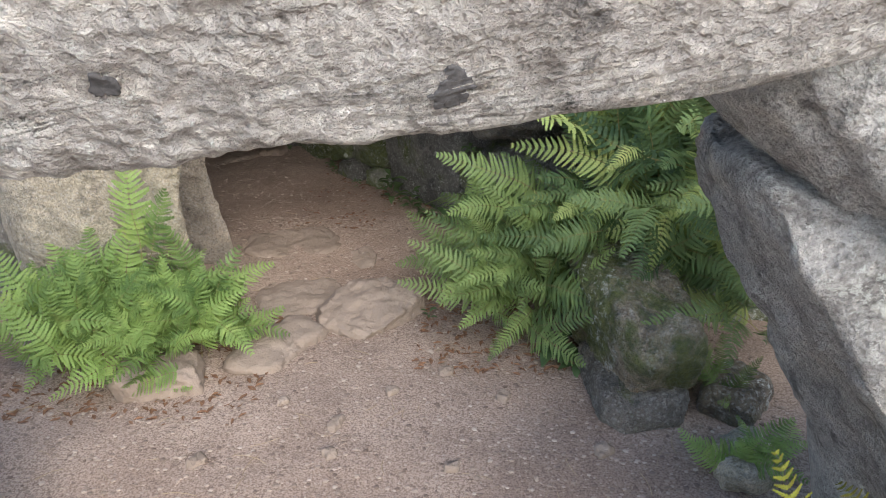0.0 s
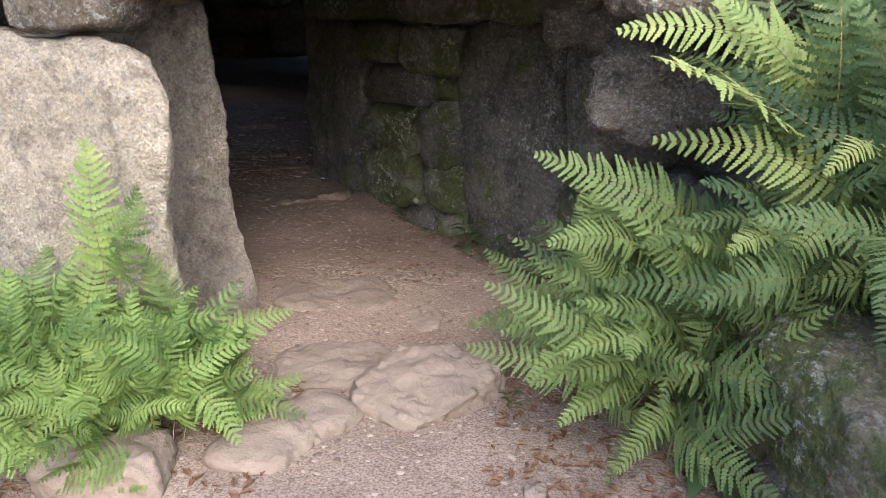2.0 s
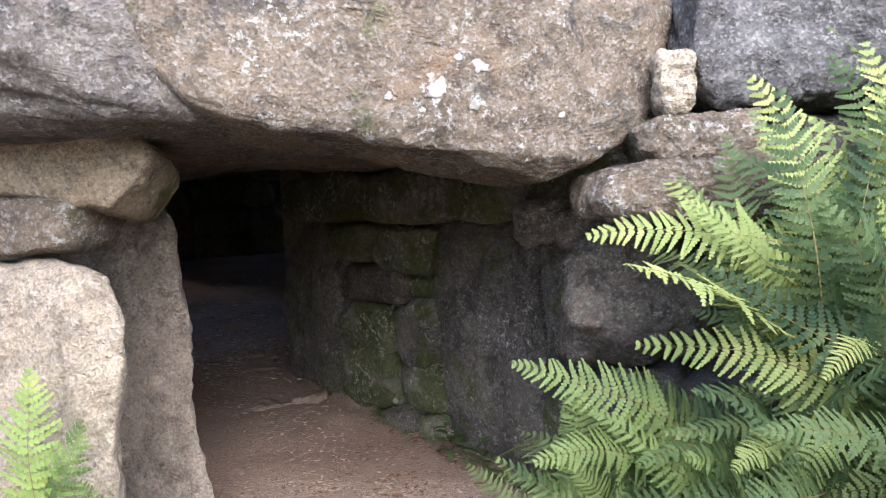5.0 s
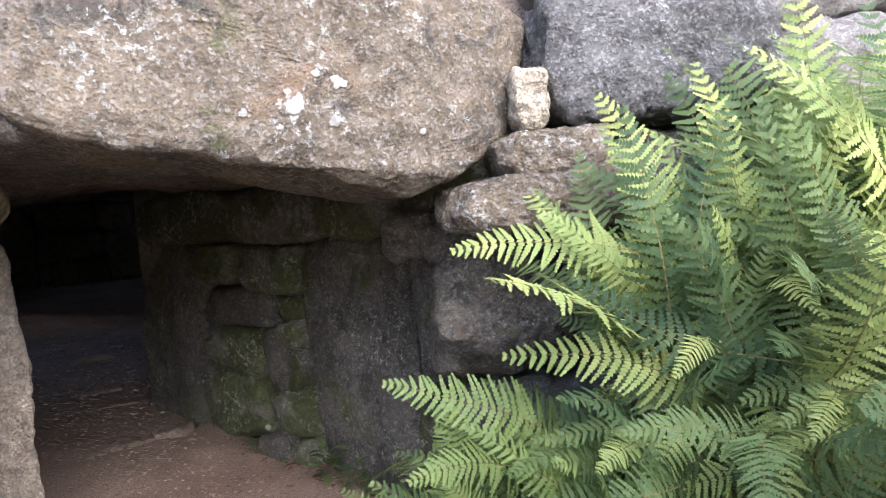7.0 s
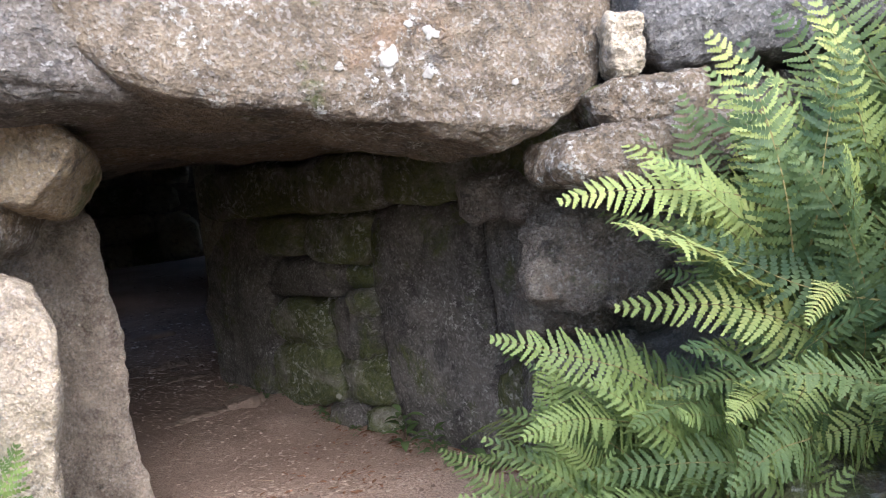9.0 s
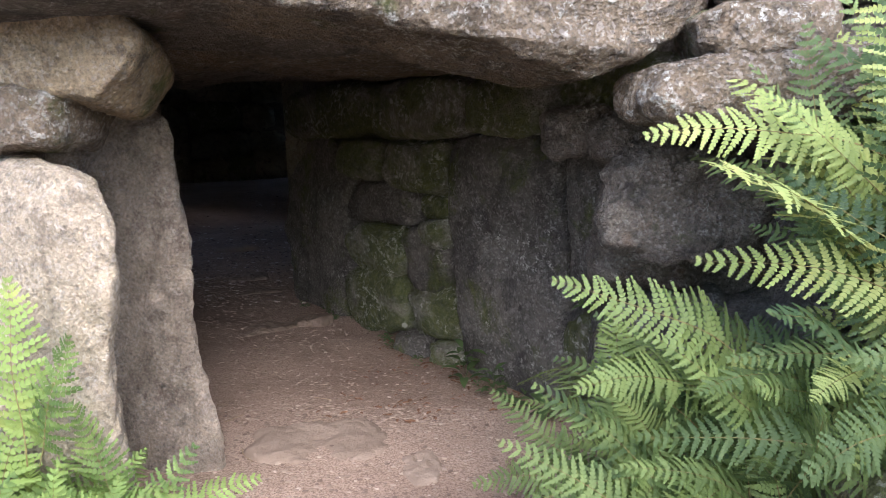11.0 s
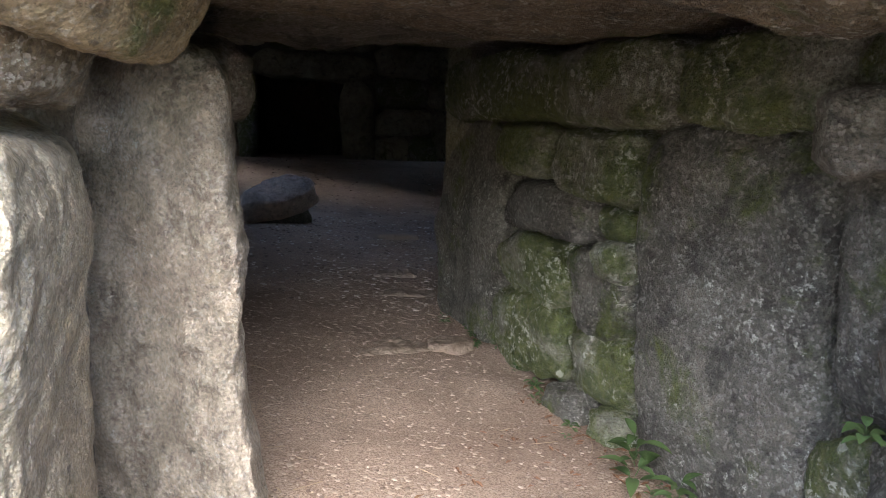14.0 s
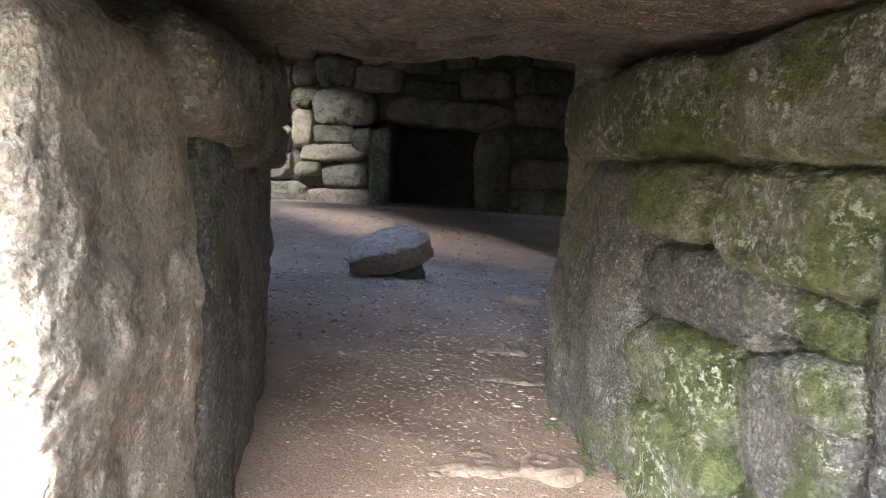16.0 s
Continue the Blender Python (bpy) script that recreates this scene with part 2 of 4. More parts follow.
def rock_bmesh(outline, depth, seed, cuts=12, rough=0.05, edge=7.0, chips=4, slant=0.0):
    """A boulder or slab: its outline in the x-y plane, its depth along z, with rounded edges, broken facets and a worn skin."""
    rnd = random.Random(seed)
    cx = sum(p[0] for p in outline) / len(outline)
    cy = sum(p[1] for p in outline) / len(outline)
    shape = [(x - cx, y - cy) for x, y in outline]
    table = [reach(shape, 2 * math.pi * i / 180) for i in range(180)]
    table = [(table[i - 2] + 2 * table[i - 1] + 3 * table[i] + 2 * table[(i + 1) % 180] + table[(i + 2) % 180]) / 9 for i in range(180)]
    size = min(max(x for x, _ in shape) - min(x for x, _ in shape), max(y for _, y in shape) - min(y for _, y in shape))
    bm = bmesh.new()
    bmesh.ops.create_cube(bm, size=2.0)
    cuts = round(cuts * 1.5) if cuts >= 22 else cuts + 4
    bmesh.ops.subdivide_edges(bm, edges=bm.edges[:], cuts=cuts, use_grid_fill=True)
    off = Vector((rnd.uniform(-50, 50), rnd.uniform(-50, 50), rnd.uniform(-50, 50)))
    for v in bm.verts:
        p = v.co
        q = p / (abs(p.x) ** edge + abs(p.y) ** edge + abs(p.z) ** edge) ** (1 / edge)
        rho = (abs(q.x) ** edge + abs(q.y) ** edge) ** (1 / edge)
        turn = (math.atan2(q.y, q.x) / (2 * math.pi) * 180) % 180
        i = int(turn)
        r = table[i] * (1 - turn + i) + table[(i + 1) % 180] * (turn - i)
        flat = math.hypot(q.x, q.y) or 1.0
        v.co = Vector((q.x / flat * r * rho, q.y / flat * r * rho, q.z * depth / 2))
    for _ in range(chips):
        n = Vector((rnd.uniform(-1, 1), rnd.uniform(-1, 1), rnd.uniform(-0.7, 0.7))).normalized()
        far = max(v.co.dot(n) for v in bm.verts)
        cut = far * rnd.uniform(0.84, 0.95)
        for v in bm.verts:
            over = v.co.dot(n) - cut
            if over > 0:
                v.co -= n * over * 0.85
    bm.normal_update()
    f1, f2, f3 = 1.6 / size, 4.5 / size, 14.0 / size
    amp = size * rough
    for v, nrm in [(v, v.normal.copy()) for v in bm.verts]:
        p = v.co + off
        d = amp * (1.2 * noise.noise(p * f1) + 0.7 * noise.noise(p * f2) + 0.42 * noise.noise(p * f3) - 0.5 * max(0.0, noise.noise(p * f2 * 0.7 + off)) ** 2)
        d += 0.007 * noise.noise(p * 17.0) + 0.005 * (1 - 2 * abs(noise.noise(p * 34.0)))
        v.co += nrm * d
    for v in bm.verts:
        v.co += Vector((cx + slant * (v.co.z - depth / 2), cy, 0))
    return bm


def rock(name, m, outline, depth, material, seed, label="", category="stone", parent=None, group="", **shape):
    ob = link_mesh(name, rock_bmesh(outline, depth, seed, **shape), material, parent)
    ob.matrix_world = m
    if parent is None:
        tagged(ob, label, category, group)
    elif label:
        ob["label"] = label
    return ob


def patch(ob, x, y, radius, material, seed, lift=0.004):
    """A crust of lichen that follows a rock's face at x, y of its own plane."""
    rnd = random.Random(seed)
    tree = BVHTree.FromPolygons([v.co for v in ob.data.vertices], [p.vertices for p in ob.data.polygons])
    bm = bmesh.new()
    n, rings = 36, []
    lobes = [radius * (0.8 + 0.4 * noise.noise(Vector((math.cos(i * 6.283 / n) * 1.1, math.sin(i * 6.283 / n) * 1.1, seed * 3.7))) + rnd.uniform(-0.12, 0.12)) for i in range(n)]
    for f in (0.02, 0.35, 0.7, 0.92, 1.0):
        ring = []
        for i in range(n):
            a = i * 6.283 / n
            px, py = x + math.cos(a) * lobes[i] * f, y + math.sin(a) * lobes[i] * f
            hit = tree.ray_cast(Vector((px, py, 5.0)), Vector((0, 0, -1)))[0]
            if hit is None:
                bm.free()
                return None
            ring.append(bm.verts.new(hit + Vector((0, 0, lift if f < 0.99 else -0.002))))
        rings.append(ring)
    for p, q in zip(rings, rings[1:]):
        for i in range(n):
            bm.faces.new((p[i], q[i], q[(i + 1) % n], p[(i + 1) % n]))
    bm.faces.new(rings[0])
    return part("lichen_patch", bm, material, ob, "dark lichen crust" if material is LICHEN_DARK else "white lichen crust")


def blocky(w, h, seed, jitter=0.1):
    """The outline of a roughly squared stone."""
    rnd = random.Random(seed)
    j = lambda: rnd.uniform(-jitter, jitter)
    a, b = w / 2, h / 2
    pts = [(-a, -b * 0.8), (-a * 0.7, -b), (a * 0.6, -b), (a, -b * 0.7), (a, b * 0.6), (a * 0.75, b), (-a * 0.6, b), (-a, b * 0.7)]
    return [(x * (1 + j()), y * (1 + j())) for x, y in pts]


def slab_box(name, corners, z0, z1, material):
    """A plain wall or fill with a footprint and an uneven skin."""
    bm = bmesh.new()
    low = [bm.verts.new((x, y, z0)) for x, y in corners]
    high = [bm.verts.new((x, y, z1)) for x, y in corners]
    n = len(corners)
    bm.faces.new(low[::-1])
    bm.faces.new(high)
    for i in range(n):
        bm.faces.new((low[i], low[(i + 1) % n], high[(i + 1) % n], high[i]))
    bmesh.ops.recalc_face_normals(bm, faces=bm.faces[:])
    ob = link_mesh(name, bm, material, smooth=False)
    return tagged(ob, kind="structure")


def ease(a, b, x):
    s = min(1.0, max(0.0, (x - a) / (b - a)))
    return s * s * (3 - 2 * s)


def ground_z(x, y):
    p = (y - x) * 0.7071
    z = 0.03 * ease(2.0, 3.2, p) + 0.07 * ease(3.4, 5.4, p) + 0.04 * ease(6.5, 9.0, p) + 0.47 * ease(9.3, 13.0, p) * ease(-1.0, -4.0, x)
    z += 0.035 * noise.noise(Vector((x * 1.1, y * 1.1, 3.0))) + 0.014 * noise.noise(Vector((x * 4.0, y * 4.0, 7.0)))
    return z


# ---- ground ----
def steps(near0, near1, step, far0, far1):
    mid = list(np.arange(near0, near1, step))
    lo, hi, d = [], [], step
    v = near0
    while v > far0:
        d *= 1.35
        v -= d
        lo.append(v)
    v, d = mid[-1], step
    while v < far1:
        d *= 1.35
        v += d
        hi.append(v)
    return lo[::-1] + mid + hi


def build_ground():
    xs, ys = steps(-6.0, 1.8, 0.045, -400, 400), steps(0.6, 9.5, 0.045, -400, 400)
    verts = [(x, y, ground_z(x, y)) for y in ys for x in xs]
    w = len(xs)
    faces = [(j * w + i, j * w + i + 1, (j + 1) * w + i + 1, (j + 1) * w + i) for j in range(len(ys) - 1) for i in range(w - 1)]
    data = bpy.data.meshes.new("ground")
    data.from_pydata(verts, [], faces)
    data.materials.append(EARTH)
    data.shade_smooth()
    return tagged(new("ground", data), "dusty brown trodden earth with grit", kind="structure")


build_ground()

# ---- outer gateway: leaning capstone and side rocks ----
gate_cap = rock("capstone", basis((0.0, 1.03, 1.535), (1, 0, 0.125), (0, -0.5, 0.87)),
     [(-1.3, -0.13), (-0.5, -0.11), (0.0, -0.13), (0.3, -0.12), (0.62, -0.11), (0.75, 0.05), (0.7, 0.18), (-0.4, 0.22), (-1.3, 0.2)],
     0.20, COARSE, 11, "rough grey granite capstone bridging the outer gateway", "capstone", cuts=44, rough=0.02, edge=8.0, chips=0)
FRONT = lambda x, y, z: basis((x, y, z), (1, 0, 0), (0, 0, 1))
rock("boulder", FRONT(0.19, 1.33, 0),
     [(0.37, 1.50), (0.37, 1.36), (0.46, 1.29), (0.70, 1.16), (1.0, 1.0), (1.5, 1.0), (1.5, 1.5), (0.8, 1.56)],
     0.58, BOULDER, 12, "leaning grey granite boulder with white lichen", "boulder", cuts=34, rough=0.045, edge=8.0, chips=6)
rock("boulder", FRONT(0.11, 1.42, 0),
     [(0.45, 1.30), (0.46, 1.22), (0.50, 1.14), (0.60, 0.98), (0.72, 0.84), (0.92, 0.5), (1.0, -0.1), (1.9, -0.1), (1.9, 1.2), (1.0, 1.30)],
     0.62, BOULDER, 13, "grey granite boulder propping the leaning one", "boulder", cuts=34, rough=0.03, edge=8.0, chips=4)
rock("standing_stone", FRONT(0, 1.3, 0),
     [(-1.1, -0.1), (-1.0, 0.8), (-1.05, 1.45), (-1.9, 1.45), (-2.0, 0.5), (-1.9, -0.1)],
     0.6, GREY, 14, "rough grey granite upright of the outer gateway", "standing stone", cuts=14, rough=0.04)

# ---- passage mouth: lintel and the stones about it ----
lintel = rock("lintel", basis((0, 3.30, 0), (0.89, 0.45, 0), (0, 0, 1)),
     [(-0.90, 1.47), (-0.74, 1.41), (-0.40, 1.36), (-0.10, 1.29), (0.08, 1.26), (0.24, 1.31), (0.38, 1.40), (0.46, 1.58), (0.49, 1.76), (0.32, 1.84), (-0.3, 1.92), (-0.95, 1.88), (-0.98, 1.65)],
     0.50, LINTEL, 21, "massive weathered granite lintel over the passage mouth", "lintel", cuts=48, rough=0.026, edge=13.0, chips=2)
pillar = rock("standing_stone", FRONT(-1.42, 3.72, 0),
     [(-0.38, -0.1), (0.385, -0.1), (0.37, 0.15), (0.335, 0.5), (0.33, 0.82), (0.30, 0.95), (0.30, 1.24), (0.1, 1.30), (-0.3, 1.27), (-0.4, 0.6)],
     0.54, PILLAR, 22, "upright grey granite pillar beside the passage mouth", "standing stone", slant=0.85, cuts=50, rough=0.04, edge=8.0, chips=1)
rock("standing_stone", FRONT(-1.33, 3.06, 0),
     [(-0.36, -0.1), (0.34, -0.1), (0.385, 0.3), (0.385, 0.6), (0.415, 0.94), (0.38, 1.05), (0.22, 1.12), (-0.15, 1.13), (-0.34, 1.08), (-0.38, 0.5)],
     0.50, PALE, 23, "pale granite upright with a rounded top", "standing stone", slant=0.85, cuts=40, rough=0.025, edge=7.0, chips=1)
rock("slab", FRONT(-1.2, 3.10, 0),
     [(-0.6, 1.32), (0.02, 1.27), (0.30, 1.20), (0.38, 1.28), (0.41, 1.34), (0.25, 1.49), (0.07, 1.52), (-0.1, 1.56), (-0.65, 1.57)],
     0.50, SLAB, 24, "flat yellow-brown granite slab carrying the lintel's end", "slab", slant=0.5, cuts=30, rough=0.025, edge=12.0, chips=2)
rock("stone", FRONT(-1.245, 2.98, 1.205), blocky(0.33, 0.15, 5), 0.3, LINTEL, 25, "small wedged stone under the slab", "stone", cuts=14, rough=0.04)
rock("stone", FRONT(-0.995, 2.86, 1.66), [(-0.05, -0.17), (0.05, -0.16), (0.07, 0.1), (0.02, 0.22), (-0.06, 0.2), (-0.07, 0)], 0.2, GREY, 26, "narrow upright wedge stone beside the lintel", "stone", cuts=12, rough=0.05)
rock("stone", FRONT(-1.33, 2.98, 1.76), blocky(0.54, 0.28, 7), 0.4, GREY, 27, "grey granite block above the slab", "stone", cuts=16, rough=0.04)
rock("stone", FRONT(-1.30, 3.0, 1.595), blocky(0.42, 0.09, 8), 0.35, LINTEL, 28, "thin flat stone between two blocks", "stone", cuts=12, rough=0.05)
rock("stone", FRONT(-1.9, 3.1, 1.5), blocky(0.7, 0.7, 9), 0.5, GREY, 29, "grey granite block in the front wall", "stone", cuts=12, rough=0.04)
rock("stone", FRONT(-2.0, 3.25, 0.55), blocky(0.66, 1.2, 10), 0.4, DULL, 30, "dark granite block low in the front wall", "stone", cuts=14, rough=0.05)

RIGHT_STONES = [
    # x, y, z, width, height, depth, material, seed, label
    (0.505, 3.22, 1.50, 0.108, 0.185, 0.16, PALE, 31, "small whitish upright stone wedged beside the lintel"),
    (0.565, 3.28, 1.345, 0.36, 0.13, 0.30, LINTEL, 32, "flat brown-grey stone under the whitish one"),
    (0.55, 3.26, 1.205, 0.60, 0.155, 0.34, LINTEL, 33, "long flat stone with a rusty patch"),
    (0.90, 3.40, 1.63, 0.72, 0.40, 0.45, SHADED_GREY, 34, "large grey granite block above the ferns"),
    (0.44, 3.62, 0.91, 0.44, 0.30, 0.36, DULL, 35, "knobbly grey granite block in the side wall"),
    (0.33, 3.72, 1.10, 0.30, 0.13, 0.3, DULL, 36, "small dark stone in the side wall"),
    (0.16, 3.92, 1.13, 0.26, 0.17, 0.3, DULL, 37, "rounded dark stone in the side wall"),
    (0.36, 3.80, 0.70, 0.34, 0.20, 0.3, DULL, 38, "dark stone in the side wall"),
    (0.42, 3.78, 0.36, 0.46, 0.46, 0.34, SPOTTED, 39, "dark blotched stone low in the side wall"),
    (0.95, 3.55, 0.95, 0.62, 0.42, 0.4, DULL, 40, "dark granite block behind the ferns"),
    (0.95, 3.50, 1.28, 0.5, 0.24, 0.4, DULL, 41, "dark granite stone behind the ferns"),
    (0.9, 3.55, 0.4, 0.6, 0.6, 0.4, DULL, 42, "dark granite block low behind the ferns"),
    (1.55, 3.45, 1.5, 0.62, 0.36, 0.45, GREY, 43, "grey granite block beside the ferns"),
    (1.6, 3.45, 1.05, 0.7, 0.46, 0.4, DULL, 44, "dark granite block beside the ferns"),
    (1.6, 3.45, 0.45, 0.8, 0.7, 0.4, DULL, 45, "large dark granite block beside the ferns"),
    (1.6, 3.5, 1.9, 0.8, 0.4, 0.45, GREY, 46, "grey granite block high in the wall"),
    (0.88, 3.55, 1.98, 0.62, 0.28, 0.4, GREY, 47, "grey granite block high in the wall"),
]
for x, y, z, w, h, d, mat, seed, words in RIGHT_STONES:
    rock("stone", FRONT(x, y, z), blocky(w, h, seed, 0.12), d, mat, seed, words, "stone", group="stones beside the passage mouth", cuts=24 if seed < 37 else 12, rough=0.12 if seed == 35 else 0.07, edge=6.0, chips=7)

# ---- passage ----
SIDE = basis((0.3, 3.9, 0), (-0.7071, 0.7071, 0), (0, 0, 1))   # along the passage, face turned to the other wall


def side(s, z, out=0.0):
    """A place on the passage's side wall: s metres in, z up, out towards the passage."""
    return SIDE @ Matrix.Translation((s, z, -out)) @ pose(0, 0, 0)


rock("standing_stone", side(0, 0, -0.16),
     [(1.00, 1.10), (0.80, 1.15), (0.38, 1.13), (0.30, 1.05), (0.32, 0.6), (0.27, 0.3), (0.35, -0.1), (0.92, -0.1), (0.98, 0.3), (1.06, 0.75)],
     0.36, SPOTTED, 51, "dark lichen-spotted standing stone in the passage wall", "standing stone", cuts=40, rough=0.03, edge=7.0, chips=2)
rock("standing_stone", side(0, 0, -0.16),
     [(0.28, 1.12), (0.12, 1.14), (-0.08, 1.0), (-0.1, 0.5), (0.1, 0.45), (0.26, 0.5), (0.30, 0.85)],
     0.30, SPOTTED, 52, "narrow dark stone beside the spotted one", "standing stone", cuts=18, rough=0.04, chips=2)
rock("standing_stone", side(0, 0, -0.14),
     [(2.08, 1.14), (2.45, 1.25), (2.76, 1.02), (2.84, 0.6), (2.76, -0.1), (2.14, -0.1), (1.98, 0.5)],
     0.36, SPOTTED, 53, "lichen-spotted standing stone at the passage's inner end", "standing stone", cuts=30, rough=0.03, chips=2)


def wall_of_stones(name, m, size, rects, material, depth, seed, label, proud=0.05):
    """A backing wall with its stones as parts, each at u0, u1, v0, v1 on the face."""
    (u0, u1, v0, v1), thick = size, 0.4
    bm = bmesh.new()
    bmesh.ops.create_cube(bm, size=1.0, matrix=Matrix.Translation(((u0 + u1) / 2, (v0 + v1) / 2, -thick / 2 - 0.10)) @ Matrix.Diagonal((u1 - u0, v1 - v0, thick, 1)))
    wall = link_mesh(name, bm, DULL, smooth=False)
    wall.matrix_world = m
    tagged(wall, label, kind="structure")
    rnd = random.Random(seed)
    for i, (a, b, c, d) in enumerate(rects):
        mat = material[i % len(material)]
        st = rock("stone", Matrix.Identity(4), blocky(b - a - 0.01, d - c - 0.01, seed + i, 0.12), depth, mat, seed + i, parent=wall, cuts=16, rough=0.06, edge=5.0, chips=6)
        st.matrix_world = m @ Matrix.Translation(((a + b) / 2, (c + d) / 2, -depth / 2 + proud + rnd.uniform(-0.045, 0.045))) @ pose(0, 0, 0, rnd.uniform(-3, 3), rnd.uniform(-4, 4), rnd.uniform(-3, 3))
    return wall


wall_of_stones("wall_passage_east", SIDE @ pose(0, 0, 0, 0, 180, 0), (-2.7, 0.2, -0.2, 1.6),
               [(-b, -a, c, d) for a, b, c, d in [(1.02, 1.58, 0.86, 1.15), (1.58, 2.04, 0.93, 1.15), (1.30, 2.02, 0.68, 0.93), (1.04, 1.28, 0.74, 0.87), (1.03, 1.20, 0.60, 0.76),
                (1.44, 2.02, 0.40, 0.68), (1.06, 1.46, 0.36, 0.72), (1.42, 2.06, 0.05, 0.42), (1.0, 1.44, 0.12, 0.40), (1.0, 1.2, -0.02, 0.14), (1.22, 1.5, -0.05, 0.13),
                (-0.1, 0.28, 0.16, 0.46), (0.05, 0.3, -0.1, 0.2), (-0.25, 0.05, -0.1, 0.18)]],
               [MOSSY, MOSSY, SPOTTED, MOSSY], 0.34, 300, "mossy dry-stone wall along the passage")
for s0, s1, z0, z1, seed in ((0.22, 0.80, 1.14, 1.37, 61), (0.80, 1.60, 1.15, 1.41, 62), (1.58, 2.72, 1.18, 1.45, 63), (-0.25, 0.22, 1.14, 1.36, 64)):
    rock("stone", side((s0 + s1) / 2, (z0 + z1) / 2, -0.12), blocky(s1 - s0 + 0.02, z1 - z0 + 0.02, seed, 0.06), 0.42, MOSSY, seed,
         "long mossy stone under the passage capstones", "stone", group="upper course of the passage wall", cuts=22, rough=0.05, edge=6.0)

LEFT = basis((-1.45, 3.85, 0), (-0.7071, 0.7071, 0), (0, 0, 1))
rock("standing_stone", LEFT @ Matrix.Translation((0, 0, -0.16)),
     [(0.75, -0.1), (1.80, -0.1), (1.86, 0.4), (1.82, 0.95), (1.70, 1.06), (1.1, 1.08), (0.78, 0.95)],
     0.34, DULL, 71, "dark granite upright in the passage wall", "standing stone", cuts=28, rough=0.03)
rock("standing_stone", LEFT @ Matrix.Translation((0, 0, -0.14)),
     [(0.12, -0.1), (0.75, -0.1), (0.76, 0.6), (0.72, 1.12), (0.2, 1.15), (0.1, 0.5)],
     0.34, SPOTTED, 72, "dark mossy granite upright behind the pillar", "standing stone", cuts=24, rough=0.03)
for s0, s1, z0, z1, seed in ((0.0, 0.8, 1.12, 1.36, 73), (0.8, 1.35, 1.07, 1.40, 74), (1.35, 2.0, 1.08, 1.25, 75), (1.3, 2.05, 1.25, 1.52, 76)):
    rock("stone", LEFT @ Matrix.Translation(((s0 + s1) / 2, (z0 + z1) / 2, -0.14)), blocky(s1 - s0, z1 - z0, seed, 0.06), 0.42, DULL, seed,
         "dark stone under the passage capstones", "stone", group="upper course of the dark passage wall", cuts=18, rough=0.05)
slab_box("wall_passage_west", [(-1.75, 3.95), (-2.0, 3.6), (-3.3, 4.8), (-2.95, 5.15)], -0.3, 1.6, DULL)

# capstones across the passage
for s, z, length, deep, seed, words in ((0.25, 1.50, 0.75, 0.28, 81, "dark granite capstone behind the lintel"), (1.02, 1.52, 0.85, 0.30, 82, "rusty granite capstone roofing the passage"),
                                        (1.92, 1.58, 1.0, 0.30, 83, "heavy granite capstone at the passage's inner end")):
    m = basis((0.3 - 0.64 - s * 0.7071, 3.9 - 0.64 + s * 0.7071, z + 0.06), (0.7071, 0.7071, 0), (-0.7071, 0.7071, 0))
    rock("capstone", m, [(-1.15, -length / 2), (0, -length / 2 - 0.03), (1.15, -length / 2), (1.2, 0), (1.1, length / 2), (0.1, length / 2 + 0.02), (-1.1, length / 2), (-1.2, 0)],
         deep, LINTEL if seed == 82 else DULL, seed, words, "capstone", cuts=26, rough=0.035, edge=8.0)
slab_box("mound", [(-1.6, 3.3), (0.5, 3.6), (1.4, 3.75), (-1.5, 6.6), (-3.6, 4.7)], 1.72, 2.15, EARTH)
slab_box("wall_front_east", [(0.35, 3.85), (0.75, 3.72), (2.6, 3.62), (2.6, 4.3), (0.5, 4.6)], -0.3, 2.1, DULL)
slab_box("wall_front_west", [(-1.55, 3.3), (-3.2, 3.4), (-3.2, 4.2), (-1.7, 4.0)], -0.3, 2.1, DULL)

# ---- chamber ----
BACK = basis((-9.82, 11.15, 0.60), (0.867, 0.498, 0), (0, 0, 1))
WEST_STONES = [(0.7, 1.5, 2.0, 2.5), (0.3, 0.7, 2.0, 2.4), (1.4, 2.2, 1.9, 2.35), (0.7, 1.8, 1.35, 1.95), (0.3, 0.75, 1.6, 1.95), (0.3, 0.7, 0.95, 1.6), (0.7, 1.4, 1.0, 1.35),
               (1.4, 1.75, 0.9, 1.3), (0.5, 1.65, 0.7, 1.0), (0.4, 0.85, 0.45, 0.7), (0.85, 1.7, 0.25, 0.7), (0.6, 1.75, -0.1, 0.26), (-0.2, 0.4, 0.35, 0.8), (-0.3, 0.6, -0.1, 0.36),
               (0.7, 1.1, 2.5, 2.9), (1.1, 1.5, 2.5, 2.8), (1.5, 1.85, 2.35, 2.8), (-0.4, 0.3, 0.8, 1.3), (-0.4, 0.3, 1.3, 1.8), (-0.4, 0.3, 1.8, 2.4), (0.0, 0.7, 2.4, 2.9)]
